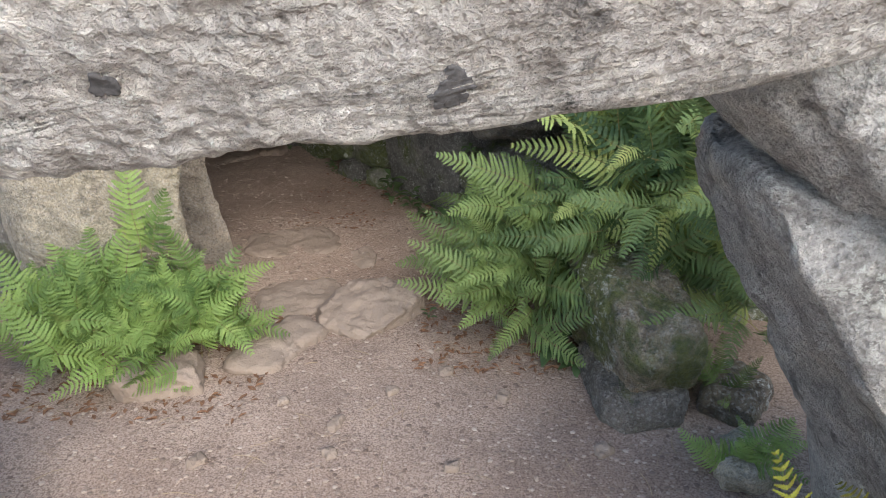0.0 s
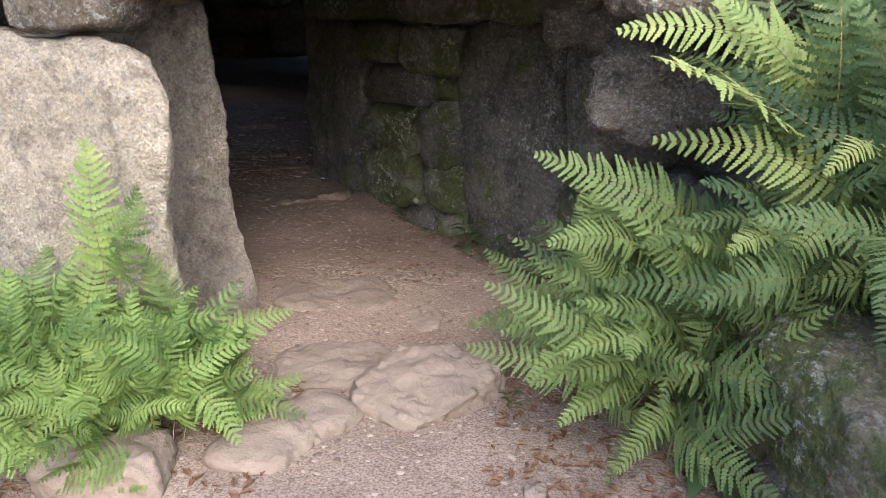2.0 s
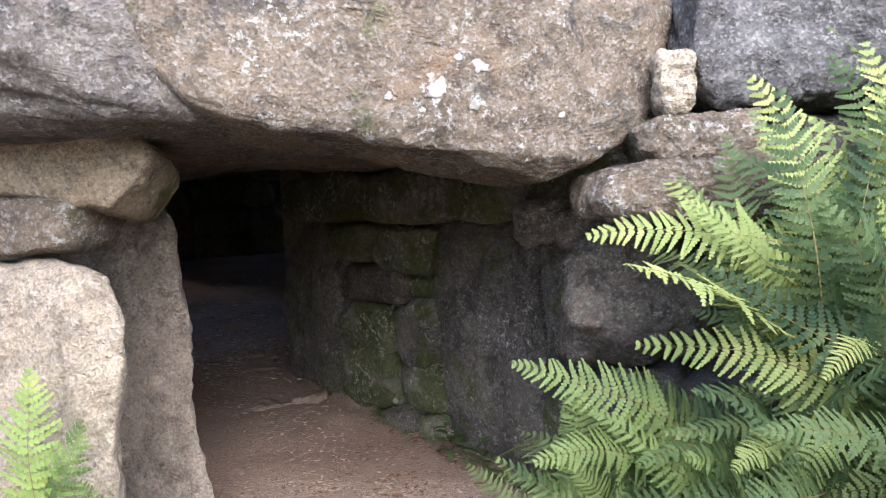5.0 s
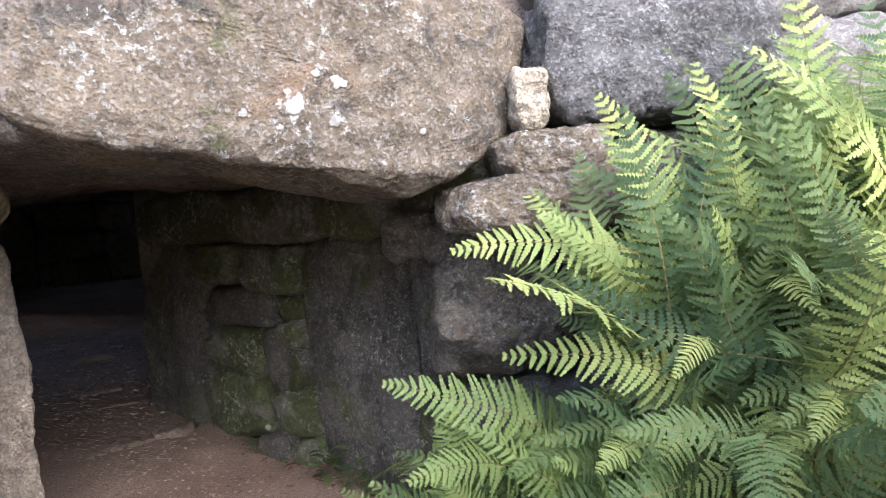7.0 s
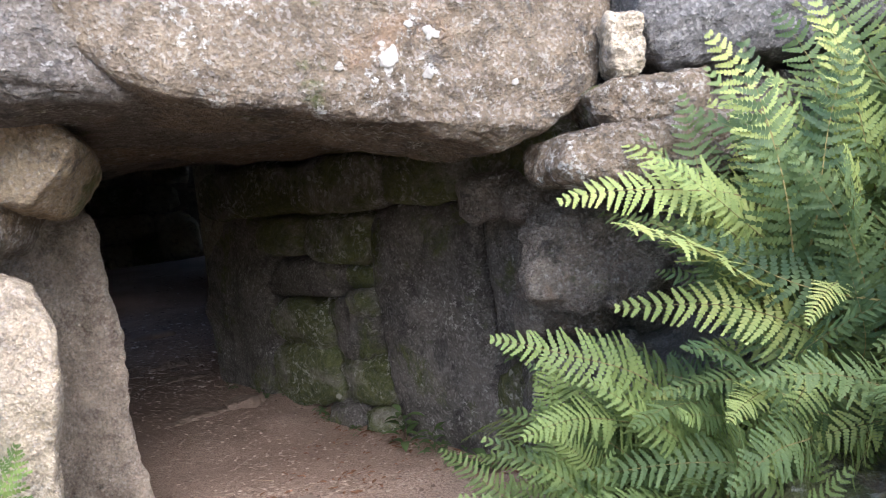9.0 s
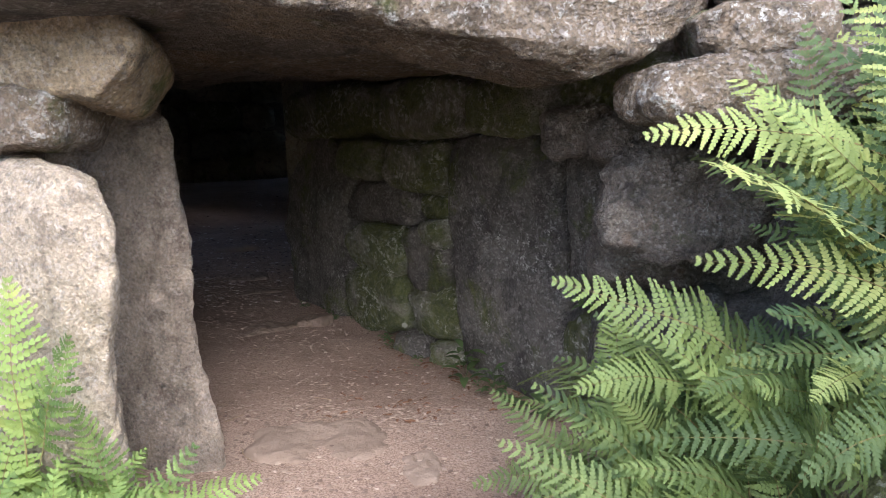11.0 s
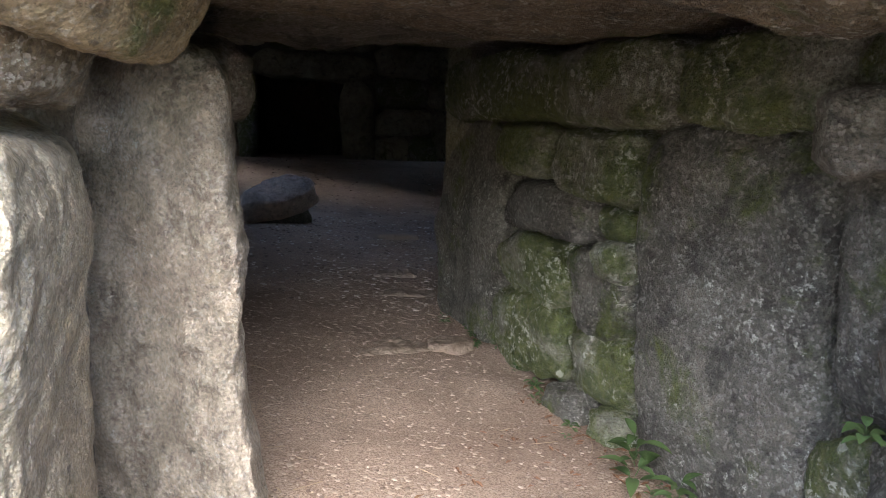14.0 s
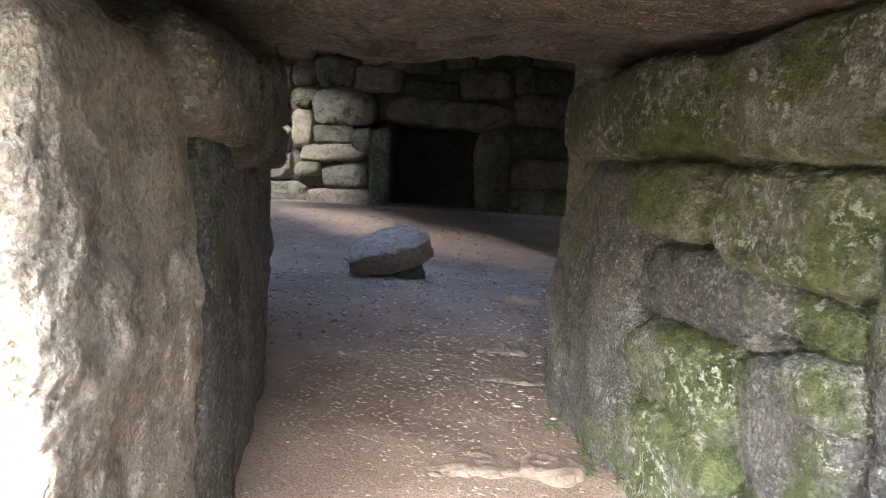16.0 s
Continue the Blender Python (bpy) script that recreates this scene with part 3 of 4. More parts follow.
EAST_STONES = [(1.9, 2.9, 2.25, 2.65), (2.3, 3.15, 1.85, 2.15), (3.15, 4.1, 1.85, 2.35), (4.1, 4.45, 1.95, 2.4), (4.45, 5.2, 2.0, 2.4), (4.1, 5.2, 1.45, 1.95), (2.0, 4.1, 1.35, 1.85),
               (4.15, 5.0, 0.9, 1.42), (4.1, 5.1, 0.42, 0.9), (4.1, 4.7, -0.1, 0.42), (4.7, 5.2, -0.1, 0.42), (5.0, 5.6, 0.9, 1.4), (5.2, 5.9, 1.4, 2.0), (1.7, 2.06, -0.1, 1.4), (3.5, 4.1, -0.1, 1.35),
               (2.9, 3.5, 2.35, 2.7), (3.5, 4.4, 2.4, 2.8), (4.4, 5.2, 2.4, 2.8), (5.1, 5.9, 0.0, 0.9), (1.85, 2.7, 2.65, 3.0), (2.7, 3.6, 2.7, 3.05)]
wall_of_stones("wall_chamber_west", BACK, (-0.6, 1.9, -0.6, 3.0), WEST_STONES, [CHAMBER, CHAMBER, PALE], 0.5, 400, "dry-stone chamber wall of yellowish granite blocks", 0.08)
wall_of_stones("wall_chamber_east", BACK @ Matrix.Translation((0, 0, 0)), (3.6, 6.2, -0.6, 3.0), EAST_STONES, [CHAMBER, MOSSY, CHAMBER], 0.5, 500, "dry-stone chamber wall round a low square opening", 0.08)
bm = bmesh.new()
bmesh.ops.create_cube(bm, size=1.0, matrix=Matrix.Translation((2.75, 2.3, -0.31)) @ Matrix.Diagonal((7.0, 1.7, 0.4, 1)))
top = link_mesh("wall_chamber_top", bm, DULL, smooth=False)
top.matrix_world = BACK
tagged(top, "stone wall over the low opening", kind="structure")
for name, mid, size in (("niche_wall_west", (1.75, 0.4, -1.2), (0.3, 2.4, 1.6)), ("niche_wall_east", (3.85, 0.4, -1.2), (0.3, 2.4, 1.6)), ("niche_wall_back", (2.8, 0.4, -2.0), (2.4, 2.4, 0.3)), ("niche_ceiling", (2.8, 1.75, -1.2), (2.4, 0.3, 1.7))):
    bm = bmesh.new()
    bmesh.ops.create_cube(bm, size=1.0, matrix=Matrix.Translation(mid) @ Matrix.Diagonal((*size, 1)))
    ob = link_mesh(name, bm, DULL, smooth=False)
    ob.matrix_world = BACK
    tagged(ob, "dark inner wall of the low cell", kind="structure")


def ring_wall(name, line, thick, z0, z1):
    bm = bmesh.new()
    rows = []
    for i, (x, y) in enumerate(line):
        a, b = Vector(line[max(0, i - 1)]), Vector(line[min(len(line) - 1, i + 1)])
        d = (b - a).normalized()
        o = Vector((-d.y, d.x)) * thick
        rows.append([bm.verts.new(p) for p in ((x, y, z0), (x, y, z1), (x + o.x, y + o.y, z1), (x + o.x, y + o.y, z0))])
    for p, q in zip(rows, rows[1:]):
        for i in range(4):
            bm.faces.new((p[i], p[(i + 1) % 4], q[(i + 1) % 4], q[i]))
    bm.faces.new(rows[0])
    bm.faces.new(rows[-1][::-1])
    bmesh.ops.recalc_face_normals(bm, faces=bm.faces[:])
    return tagged(link_mesh(name, bm, CHAMBER, smooth=False), "plain stone wall closing the chamber", kind="structure")


ring_wall("wall_chamber_south", [(-10.35, 10.85), (-10.6, 8.6), (-9.2, 6.3), (-6.6, 4.9), (-4.2, 4.6), (-2.9, 4.9)], 0.5, -0.3, 3.7)
ring_wall("wall_chamber_north", [(-1.75, 6.05), (-1.3, 7.4), (-1.4, 10.0), (-2.6, 12.6), (-4.3, 14.3)], -0.5, -0.3, 3.7)

# unseen slabs added to keep daylight off the chamber; two gaps let some in
for name, x0, x1, y0, y1 in (("ceiling_west", -11.2, -10.2, 4.2, 14.8), ("ceiling_southwest", -10.2, -8.7, 4.2, 7.2), ("ceiling_northwest", -10.2, -8.7, 10.1, 14.8), ("ceiling_middle", -8.7, -6.8, 4.2, 14.8),
                             ("ceiling_south", -6.8, -2.9, 4.2, 7.35), ("ceiling_north", -6.8, -2.9, 8.7, 14.8), ("ceiling_east", -2.9, -0.6, 5.2, 14.8)):
    slab_box(name, [(x0, y0), (x1, y0), (x1, y1), (x0, y1)], 3.6, 5.6, DULL)
slab_box("wall_over_passage", [(-4.2, 4.35), (-2.9, 4.9), (-1.75, 6.05), (-1.5, 6.6), (-1.2, 6.3), (-2.6, 4.5)], 1.75, 3.7, DULL)

# the fallen boulder in the chamber
rock("boulder", Matrix.Translation((-4.52, 8.12, 0.40)) @ pose(0, 0, 0, 24, -13, 38), [(-0.40, -0.20), (0.02, -0.27), (0.24, -0.22), (0.40, -0.10), (0.36, 0.10), (0.14, 0.28), (-0.14, 0.24), (-0.36, 0.10)],
     0.22, ROSE, 91, "angular pinkish boulder propped on the chamber floor", "boulder", cuts=26, rough=0.03, edge=12.0, chips=9)
# added support, dark so that it passes for shade beneath the boulder
rock("stone", Matrix.Translation((-4.47, 8.20, 0.17)) @ pose(0, 0, 0, 0, 0, 38), blocky(0.46, 0.28, 92, 0.2), 0.26, SPOTTED, 92, "added dark stone in place of the boulder's shaded undercut", "stone", cuts=14, rough=0.06)


# ---- stones in the path ----
def lying(name, x, y, w, l, h, turn, mat, seed, words, sink=0.5, tilt=(0, 0), cuts=18, category="stone", group=""):
    m = Matrix.Translation((x, y, ground_z(x, y) + h * (0.5 - sink))) @ pose(0, 0, 0, tilt[0], tilt[1], turn)
    return rock(name, m, blocky(w, l, seed, 0.2), h, mat, seed, words, category, group=group, cuts=cuts, rough=0.05, edge=4.0, chips=5)


lying("flat_stone", -0.28, 3.02, 0.44, 0.40, 0.15, -25, PATHSTONE, 101, "broken flat stone with a raised edge set in the path", 0.45, (7, 4), 26)
lying("flat_stone", -0.64, 3.15, 0.46, 0.36, 0.10, 12, PATHSTONE, 102, "worn flat stone sunk in the path", 0.82, (0, 0))
lying("flat_stone", -0.62, 2.72, 0.20, 0.50, 0.12, -28, PATHSTONE, 103, "long pale stone sunk in the path", 0.66, (0, 8))
lying("flat_stone", -0.80, 3.72, 0.48, 0.34, 0.10, 10, PATHSTONE, 104, "flat step stone worn into the path", 0.85)
lying("flat_stone", -0.40, 3.58, 0.13, 0.22, 0.06, 20, PATHSTONE, 105, "small flat stone in the path", 0.88)
lying("stone", -1.02, 2.46, 0.30, 0.22, 0.14, 5, PATHSTONE, 106, "pale stone beneath the fern", 0.3)
lying("stone", -1.85, 2.45, 0.20, 0.22, 0.12, 30, PATHSTONE, 107, "small stone lying by the wall", 0.4)
lying("stone", -1.75, 2.25, 0.16, 0.12, 0.08, 70, PATHSTONE, 108, "small stone lying by the wall", 0.4)
lying("stone", -1.34, 5.22, 0.22, 0.20, 0.16, 20, PATHSTONE, 109, "rounded stone half sunk in the passage floor", 0.8)
lying("flat_stone", -1.55, 5.1, 0.40, 0.26, 0.10, 35, PATHSTONE, 110, "flat stone sunk in the passage floor", 0.9)
lying("flat_stone", -2.0, 6.1, 0.40, 0.2, 0.09, 30, PATHSTONE, 111, "flat stone sunk in the passage floor", 0.82)
lying("flat_stone", -2.35, 6.6, 0.34, 0.22, 0.09, 35, PATHSTONE, 112, "flat stone sunk in the passage floor", 0.82)
lying("flat_stone", -3.1, 8.0, 0.42, 0.22, 0.1, 30, PATHSTONE, 113, "flat stone on the chamber floor", 0.6)
rock("boulder", basis((0.76, 2.62, 0.25), (0.22, -0.97, 0.02), (0, 0, 1)),
     [(-0.46, -0.22), (0.22, -0.24), (0.36, -0.12), (0.43, 0.04), (0.36, 0.12), (0.1, 0.20), (-0.2, 0.24), (-0.48, 0.16)],
     0.29, MOSS_BOULDER, 121, "mossy boulder lying beside the path under ferns", "boulder", cuts=34, rough=0.05, edge=6.0, chips=4)
# added stone: its dark bulk stands for the shadow at the boulder's base
lying("boulder", 0.76, 2.46, 0.30, 0.44, 0.22, 10, DULL, 122, "added dark stone in place of the shadow under the mossy boulder", 0.35)
lying("stone", 1.12, 2.36, 0.28, 0.24, 0.16, 50, LINTEL, 123, "grey stone beside the mossy boulder", 0.4)
lying("stone", 1.05, 2.05, 0.22, 0.20, 0.14, 20, PALE, 124, "pale stone beside the mossy boulder", 0.4)
for k, (x, y, w, l, turn) in enumerate(((-0.30, 2.23, 0.035, 0.075, -15), (-0.29, 2.08, 0.04, 0.05, 30), (0.08, 2.56, 0.06, 0.045, 10), (0.30, 2.40, 0.05, 0.04, 60), (-0.12, 2.42, 0.045, 0.035, 20),
                                         (0.62, 2.10, 0.06, 0.05, 40), (-0.72, 2.02, 0.06, 0.045, 75), (0.12, 2.02, 0.045, 0.04, 5), (-0.52, 2.34, 0.05, 0.03, 50))):
    lying("pebble", x, y, w, l, 0.03, turn, PATHSTONE, 140 + k, "small pale stone half trodden into the path", 0.4, (0, 0), 8, "pebble", "pebbles on the path")

rock("bank", FRONT(1.55, 3.28, 0), [(-0.78, -0.2), (-0.72, 0.3), (-0.5, 0.62), (-0.2, 0.9), (0.4, 1.0), (1.2, 0.9), (1.3, -0.2)], 0.75, MOSSY, 131, "dark earth bank overgrown with ferns", "bank", cuts=20, rough=0.08, edge=4.0)

# lichen crusts
for k, (x, y, r) in enumerate(((0.174, -0.036, 0.012), (0.180, -0.046, 0.011), (0.166, -0.048, 0.013), (0.172, -0.058, 0.012), (0.157, -0.060, 0.013),
                               (0.164, -0.070, 0.011), (0.151, -0.070, 0.007), (0.176, -0.069, 0.006), (0.168, -0.029, 0.006), (0.188, -0.054, 0.004), (0.146, -0.055, 0.005))):
    patch(gate_cap, x, y, r, LICHEN_DARK, 30 + k, 0.0024 + 0.00012 * k)
patch(gate_cap, -0.16, 0.01, 0.018, LICHEN_DARK, 5)
for x, y, r, s in ((-0.26, 1.49, 0.034, 1), (-0.14, 1.55, 0.026, 2), (-0.39, 1.47, 0.013, 4), (-0.16, 1.45, 0.018, 5), (-0.20, 1.57, 0.014, 8), (0.09, 1.42, 0.012, 9)):
    patch(lintel, x, y, r, LICHEN_WHITE, s)

lying("stone", 0.95, 0.97, 0.42, 0.36, 0.60, 20, GREY, 125, "grey stone at the foot of the boulders", 0.15)


# ---- ferns ----
def frond_meshes(name, width, pairs, bow, sway, material, seed, lobes=12, bare=0.14, fill=1.02):
    """One frond, 1 m from foot to tip along y with its upper side to z, as two meshes: the comb-like leaflets and the stalk.
    width: the longest leaflet; bow: how far the stalk arches up; sway: how far it bends aside."""
    rnd = random.Random(seed)

    def spine(s):
        return Vector((sway * math.sin(math.pi * s) + 0.012 * math.sin(9 * s + seed), s, bow * math.sin(math.pi * s ** 0.85) - bow * 0.5 * s ** 3))

    verts, faces = [], []
    n = 20
    for i in range(n + 1):
        s = i / n
        q, r = spine(s), 0.0048 * (1.06 - s)
        verts.extend(q + Vector((math.cos(a) * r, 0, math.sin(a) * r)) for a in (0.5, 2.6, 4.7))
    for i in range(n):
        for k in range(3):
            faces.append((3 * i + k, 3 * i + (k + 1) % 3, 3 * i + 3 + (k + 1) % 3, 3 * i + 3 + k))
    stalk = bpy.data.meshes.new(name + "_stalk")
    stalk.from_pydata(verts, [], faces)
    stalk.materials.append(STALK)
    verts, faces = [], []
    step = (1 - bare) / pairs
    for i in range(pairs):
        t = i / pairs
        s = bare + (1 - bare) * (1 - (1 - t) ** 1.12)
        q = spine(s)
        fwd = (spine(min(1.0, s + 0.02)) - spine(s - 0.02)).normalized()
        up = (Vector((0, 0, 1)) - fwd * fwd.z).normalized()
        aside = fwd.cross(up)
        taper = min(1.0, 0.62 + 1.6 * t) * (1 - t ** 1.5) ** 0.9
        half = step * 0.5 * fill * (0.55 + 0.45 * (1 - t) ** 0.6)
        for sgn in (-1, 1):
            span = width * (taper + 0.05) * rnd.uniform(0.9, 1.06)
            out = (aside * sgn + fwd * (0.14 + 0.5 * t + rnd.uniform(-0.1, 0.12)) + up * rnd.uniform(-0.28, 0.18)).normalized()
            across = (fwd - out * fwd.dot(out)).normalized()
            across = (across + up * rnd.uniform(-0.4, 0.25)).normalized()
            m = max(5, int(lobes * (0.35 + 0.65 * span / width)))
            hang, curl = rnd.uniform(-0.03, 0.24), rnd.uniform(-0.05, 0.24)
            mid = [q + out * span * (k / m) - up * span * hang * (k / m) ** 2 + fwd * span * curl * (k / m) ** 2 for k in range(m + 1)]
            for hand in (-1, 1):
                for k in range(m):
                    wid = half * (1 - 0.8 * (k / m) ** 1.6) * rnd.uniform(0.88, 1.1)
                    a, b = mid[k], mid[k].lerp(mid[k + 1], 0.96)
                    lift = across * hand * wid + up * wid * rnd.uniform(-0.05, 0.25) + (b - a) * 0.45
                    c = len(verts)
                    verts.extend((a, b, a.lerp(b, 0.98) + lift * 0.5, a.lerp(b, 0.6) + lift, a.lerp(b, 0.04) + lift * 0.62))
                    faces.append((c, c + 1, c + 2, c + 3, c + 4) if hand > 0 else (c + 4, c + 3, c + 2, c + 1, c))
    blade = bpy.data.meshes.new(name)
    blade.from_pydata(verts, [], faces)
    blade.materials.append(material)
    return blade, stalk


def aim(foot, tip, face):
    """The pose and size of a frond from its foot to its tip, its upper side turned to face."""
    y = Vector(tip) - Vector(foot)
    size = y.length
    y.normalize()
    z = Vector(face) - y * y.dot(Vector(face))
    z.normalize()
    m = Matrix((y.cross(z), y, z)).transposed().to_4x4()
    m.translation = foot
    return m @ Matrix.Scale(size, 4)


def fern(base, fronds, meshes, label):
    """A clump of fronds, each from a foot to a tip relative to the base, with the way that it faces and its variant."""
    root = new("fern")
    root.location = base
    tagged(root, label, "fern")
    for foot, tip, face, kind in fronds:
        blade, stalk = meshes[kind % len(meshes)]
        f = new("frond", blade)
        f.parent = root
        f.matrix_basis = aim(foot, tip, face)
        st = new("stalk", stalk)
        st.parent = f
    return root


def clump(count, seed, turn0, turn1, rise0, rise1, size0, size1, spread, tall=0.0, face=(0, -0.75, 0.65)):
    """Fronds that spring from one crown: headings in degrees from x, rises above level, lengths."""
    rnd = random.Random(seed)
    out = []
    for i in range(count):
        a = radians(turn0 + (turn1 - turn0) * (i + rnd.uniform(0.1, 0.9)) / count)
        e, l = radians(rnd.uniform(rise0, rise1)), rnd.uniform(size0, size1)
        foot = Vector((rnd.uniform(-spread, spread), rnd.uniform(-spread, spread), rnd.uniform(0, tall)))
        d = Vector((math.cos(a) * math.cos(e), math.sin(a) * math.cos(e), math.sin(e)))
        f = Vector(face) * 1.0 + Vector((rnd.uniform(-0.7, 0.7), rnd.uniform(-0.5, 0.5), rnd.uniform(-0.4, 0.6)))
        out.append((foot, foot + d * l, f, rnd.randrange(100)))
    return out


def from_crown(fronds, crown):
    """The same fronds, given from their crown."""
    c = Vector(crown)
    return [(Vector(a) - c, Vector(b) - c, face, kind) for a, b, face, kind in fronds]


BIG = [frond_meshes("big_frond", 0.16, 26, b, w, FERN_DARK, s, 11, 0.14, 1.15) for b, w, s in ((0.10, 0.05, 1), (0.16, -0.06, 2), (0.13, 0.08, 3), (0.20, 0.0, 4), (0.07, -0.09, 5))]
# fronds coloured as if daylight caught them
LIT_FRONDS = [frond_meshes("lit_frond", 0.165, 25, b, w, FERN_LIT, s, 11, 0.14, 1.15) for b, w, s in ((0.09, 0.06, 6), (0.15, -0.06, 7), (0.18, 0.03, 8))]
MID = [frond_meshes("frond", 0.18, 29, b, w, FERN_LOW, s, 10, 0.14, 1.25) for b, w, s in ((0.14, 0.06, 11), (0.20, -0.08, 12), (0.10, 0.1, 13), (0.24, 0.0, 14))]
FINE = [frond_meshes("fine_frond", 0.23, 18, b, w, FERN_FRESH, s, 8, 0.2, 1.3) for b, w, s in ((0.12, 0.06, 21), (0.2, -0.08, 22), (0.16, 0.1, 23), (0.26, 0.0, 24), (0.05, 0.03, 25))]
OLD = [frond_meshes("old_frond", 0.18, 22, b, w, FERN_OLD, s, 10) for b, w, s in ((0.16, 0.08, 31), (0.2, -0.08, 32))]
LUSH = BIG + LIT_FRONDS[:2]

# tall ferns on the bank beside the mouth
fern((0.82, 3.00, 0.55), clump(26, 1, 60, 290, 30, 78, 0.5, 0.78, 0.10, 0.2), LUSH, "tall green bracken fern growing beside the passage mouth")
fern((1.08, 3.04, 0.70), clump(32, 2, 20, 330, 35, 85, 0.55, 0.80, 0.14, 0.2), LUSH, "tall green bracken fern with yellowed and lit-coloured fronds")
fern((0.78, 2.86, 0.42), clump(28, 3, 130, 320, 0, 55, 0.36, 0.60, 0.12, 0.2), LUSH, "green fern overhanging the mossy boulder")
fern((1.40, 2.98, 0.75), clump(36, 4, 0, 330, 30, 85, 0.6, 0.9, 0.18, 0.3), LUSH, "tall green bracken fern against the front wall")
fern((1.10, 2.80, 0.48), clump(36, 14, 120, 330, 0, 70, 0.42, 0.7, 0.18, 0.3), LUSH, "green fern hanging over the boulder")
fern((1.50, 2.76, 0.5), clump(28, 16, 60, 330, 10, 70, 0.5, 0.85, 0.2, 0.3), LUSH, "green bracken fern at the bank's foot")
LONG = [((0.80, 2.95, 0.98), (0.23, 2.80, 1.11), (-0.05, -0.85, 0.5), 0), ((0.74, 2.93, 0.90), (0.45, 2.80, 1.19), (0.2, -0.9, 0.4), 1), ((0.88, 2.90, 0.62), (0.34, 2.76, 0.88), (-0.1, -0.85, 0.55), 2),
        ((0.84, 2.98, 0.85), (0.60, 2.84, 1.44), (-0.2, -0.95, 0.25), 0), ((1.00, 2.98, 0.85), (0.86, 2.82, 1.50), (0.1, -0.95, 0.3), 1), ((0.80, 2.88, 0.66), (0.55, 2.56, 0.56), (0.1, -0.7, 0.7), 2),
        ((0.92, 2.85, 0.72), (0.80, 2.48, 0.50), (-0.1, -0.6, 0.8), 1), ((1.10, 2.85, 0.80), (1.00, 2.48, 0.62), (0.2, -0.7, 0.7), 0), ((1.00, 2.90, 0.92), (0.93, 2.54, 0.95), (-0.2, -0.7, 0.7), 2),
        ((1.22, 2.90, 1.00), (1.05, 2.55, 1.05), (0, -0.6, 0.8), 1), ((1.25, 2.95, 1.05), (1.10, 2.66, 1.38), (0.1, -0.9, 0.4), 0), ((1.36, 2.90, 1.10), (1.34, 2.62, 1.32), (0, -0.8, 0.5), 2),
        ((0.70, 2.86, 0.58), (0.48, 2.56, 0.66), (0, -0.7, 0.7), 0), ((1.15, 2.8, 0.6), (1.16, 2.40, 0.42), (0, -0.6, 0.8), 2), ((1.3, 2.8, 0.75), (1.3, 2.42, 0.72), (0, -0.6, 0.8), 1), ((0.85, 2.8, 0.5), (0.66, 2.5, 0.36), (0, -0.6, 0.8), 0),
        ((0.95, 2.78, 0.48), (0.86, 2.44, 0.34), (0, -0.6, 0.8), 2), ((1.05, 2.8, 0.7), (0.88, 2.5, 0.72), (0, -0.6, 0.8), 1), ((0.86, 2.86, 0.8), (0.66, 2.6, 0.84), (0, -0.7, 0.7), 2)]
fern((0.95, 2.95, 0.75), from_crown(LONG, (0.95, 2.95, 0.75)), LIT_FRONDS, "fern with long fronds in lit yellow-green colour reaching across the wall")
# lower fern at the foot of the wall
fern((0.36, 3.02, 0.08), clump(60, 5, 100, 340, -2, 72, 0.28, 0.56, 0.14, 0.22), MID, "dense dark green fern at the foot of the wall")
fern((0.56, 2.90, 0.10), clump(60, 6, 120, 350, -2, 72, 0.28, 0.55, 0.16, 0.25), MID, "dense dark green fern beside the mossy boulder")
SPREAD = [((0.52, 3.0, 0.46), (0.06, 2.80, 0.82), (0.1, -0.8, 0.6), 0), ((0.50, 3.0, 0.40), (0.10, 2.72, 0.62), (0, -0.7, 0.7), 2), ((0.48, 3.0, 0.4), (0.26, 2.66, 0.74), (0.1, -0.8, 0.6), 1),
          ((0.6, 3.0, 0.4), (0.42, 2.62, 0.66), (0, -0.8, 0.6), 0), ((0.40, 2.98, 0.25), (0.0, 2.70, 0.40), (0, -0.7, 0.7), 3), ((0.4, 2.95, 0.3), (0.16, 2.56, 0.42), (0, -0.7, 0.7), 1)]
fern((0.50, 3.0, 0.35), from_crown(SPREAD, (0.50, 3.0, 0.35)), MID, "green fern spreading over the lower one")
fern((1.22, 2.66, 0.16), clump(26, 18, 150, 330, 10, 70, 0.34, 0.58, 0.14, 0.2), LUSH, "green fern between the boulders")
# bright lacy fern before the pale upright
fern((-1.04, 2.62, 0.05), clump(130, 7, 0, 360, -5, 80, 0.15, 0.36, 0.18, 0.2), FINE, "bright green lacy fern before the pale upright")
fern((-1.36, 2.62, 0.05), clump(120, 8, 0, 360, -5, 80, 0.15, 0.38, 0.2, 0.22), FINE, "bright green lacy fern beside the pale upright")
fern((-0.92, 2.74, 0.03), clump(26, 9, 180, 380, 10, 70, 0.2, 0.36, 0.08, 0.08), FINE, "small bright green fern at the pillar's foot")
fern((-1.13, 2.70, 0.42), [((0, 0, 0), (0.015, -0.02, 0.44), (0.1, -1, 0.1), 4), ((0.03, 0, 0), (0.16, -0.04, 0.32), (0, -0.9, 0.3), 4)], FINE, "single upright fern frond before the pale stone")
# small ferns near the outer gateway
fern((0.92, 0.98, 0.54), clump(18, 11, 0, 360, 10, 75, 0.28, 0.45, 0.06, 0.12), OLD, "yellowing fern by the outer gateway")
fern((1.06, 2.02, 0.03), clump(9, 12, 0, 360, 15, 70, 0.16, 0.28, 0.05, 0.03), FINE, "small green fern by the outer gateway")
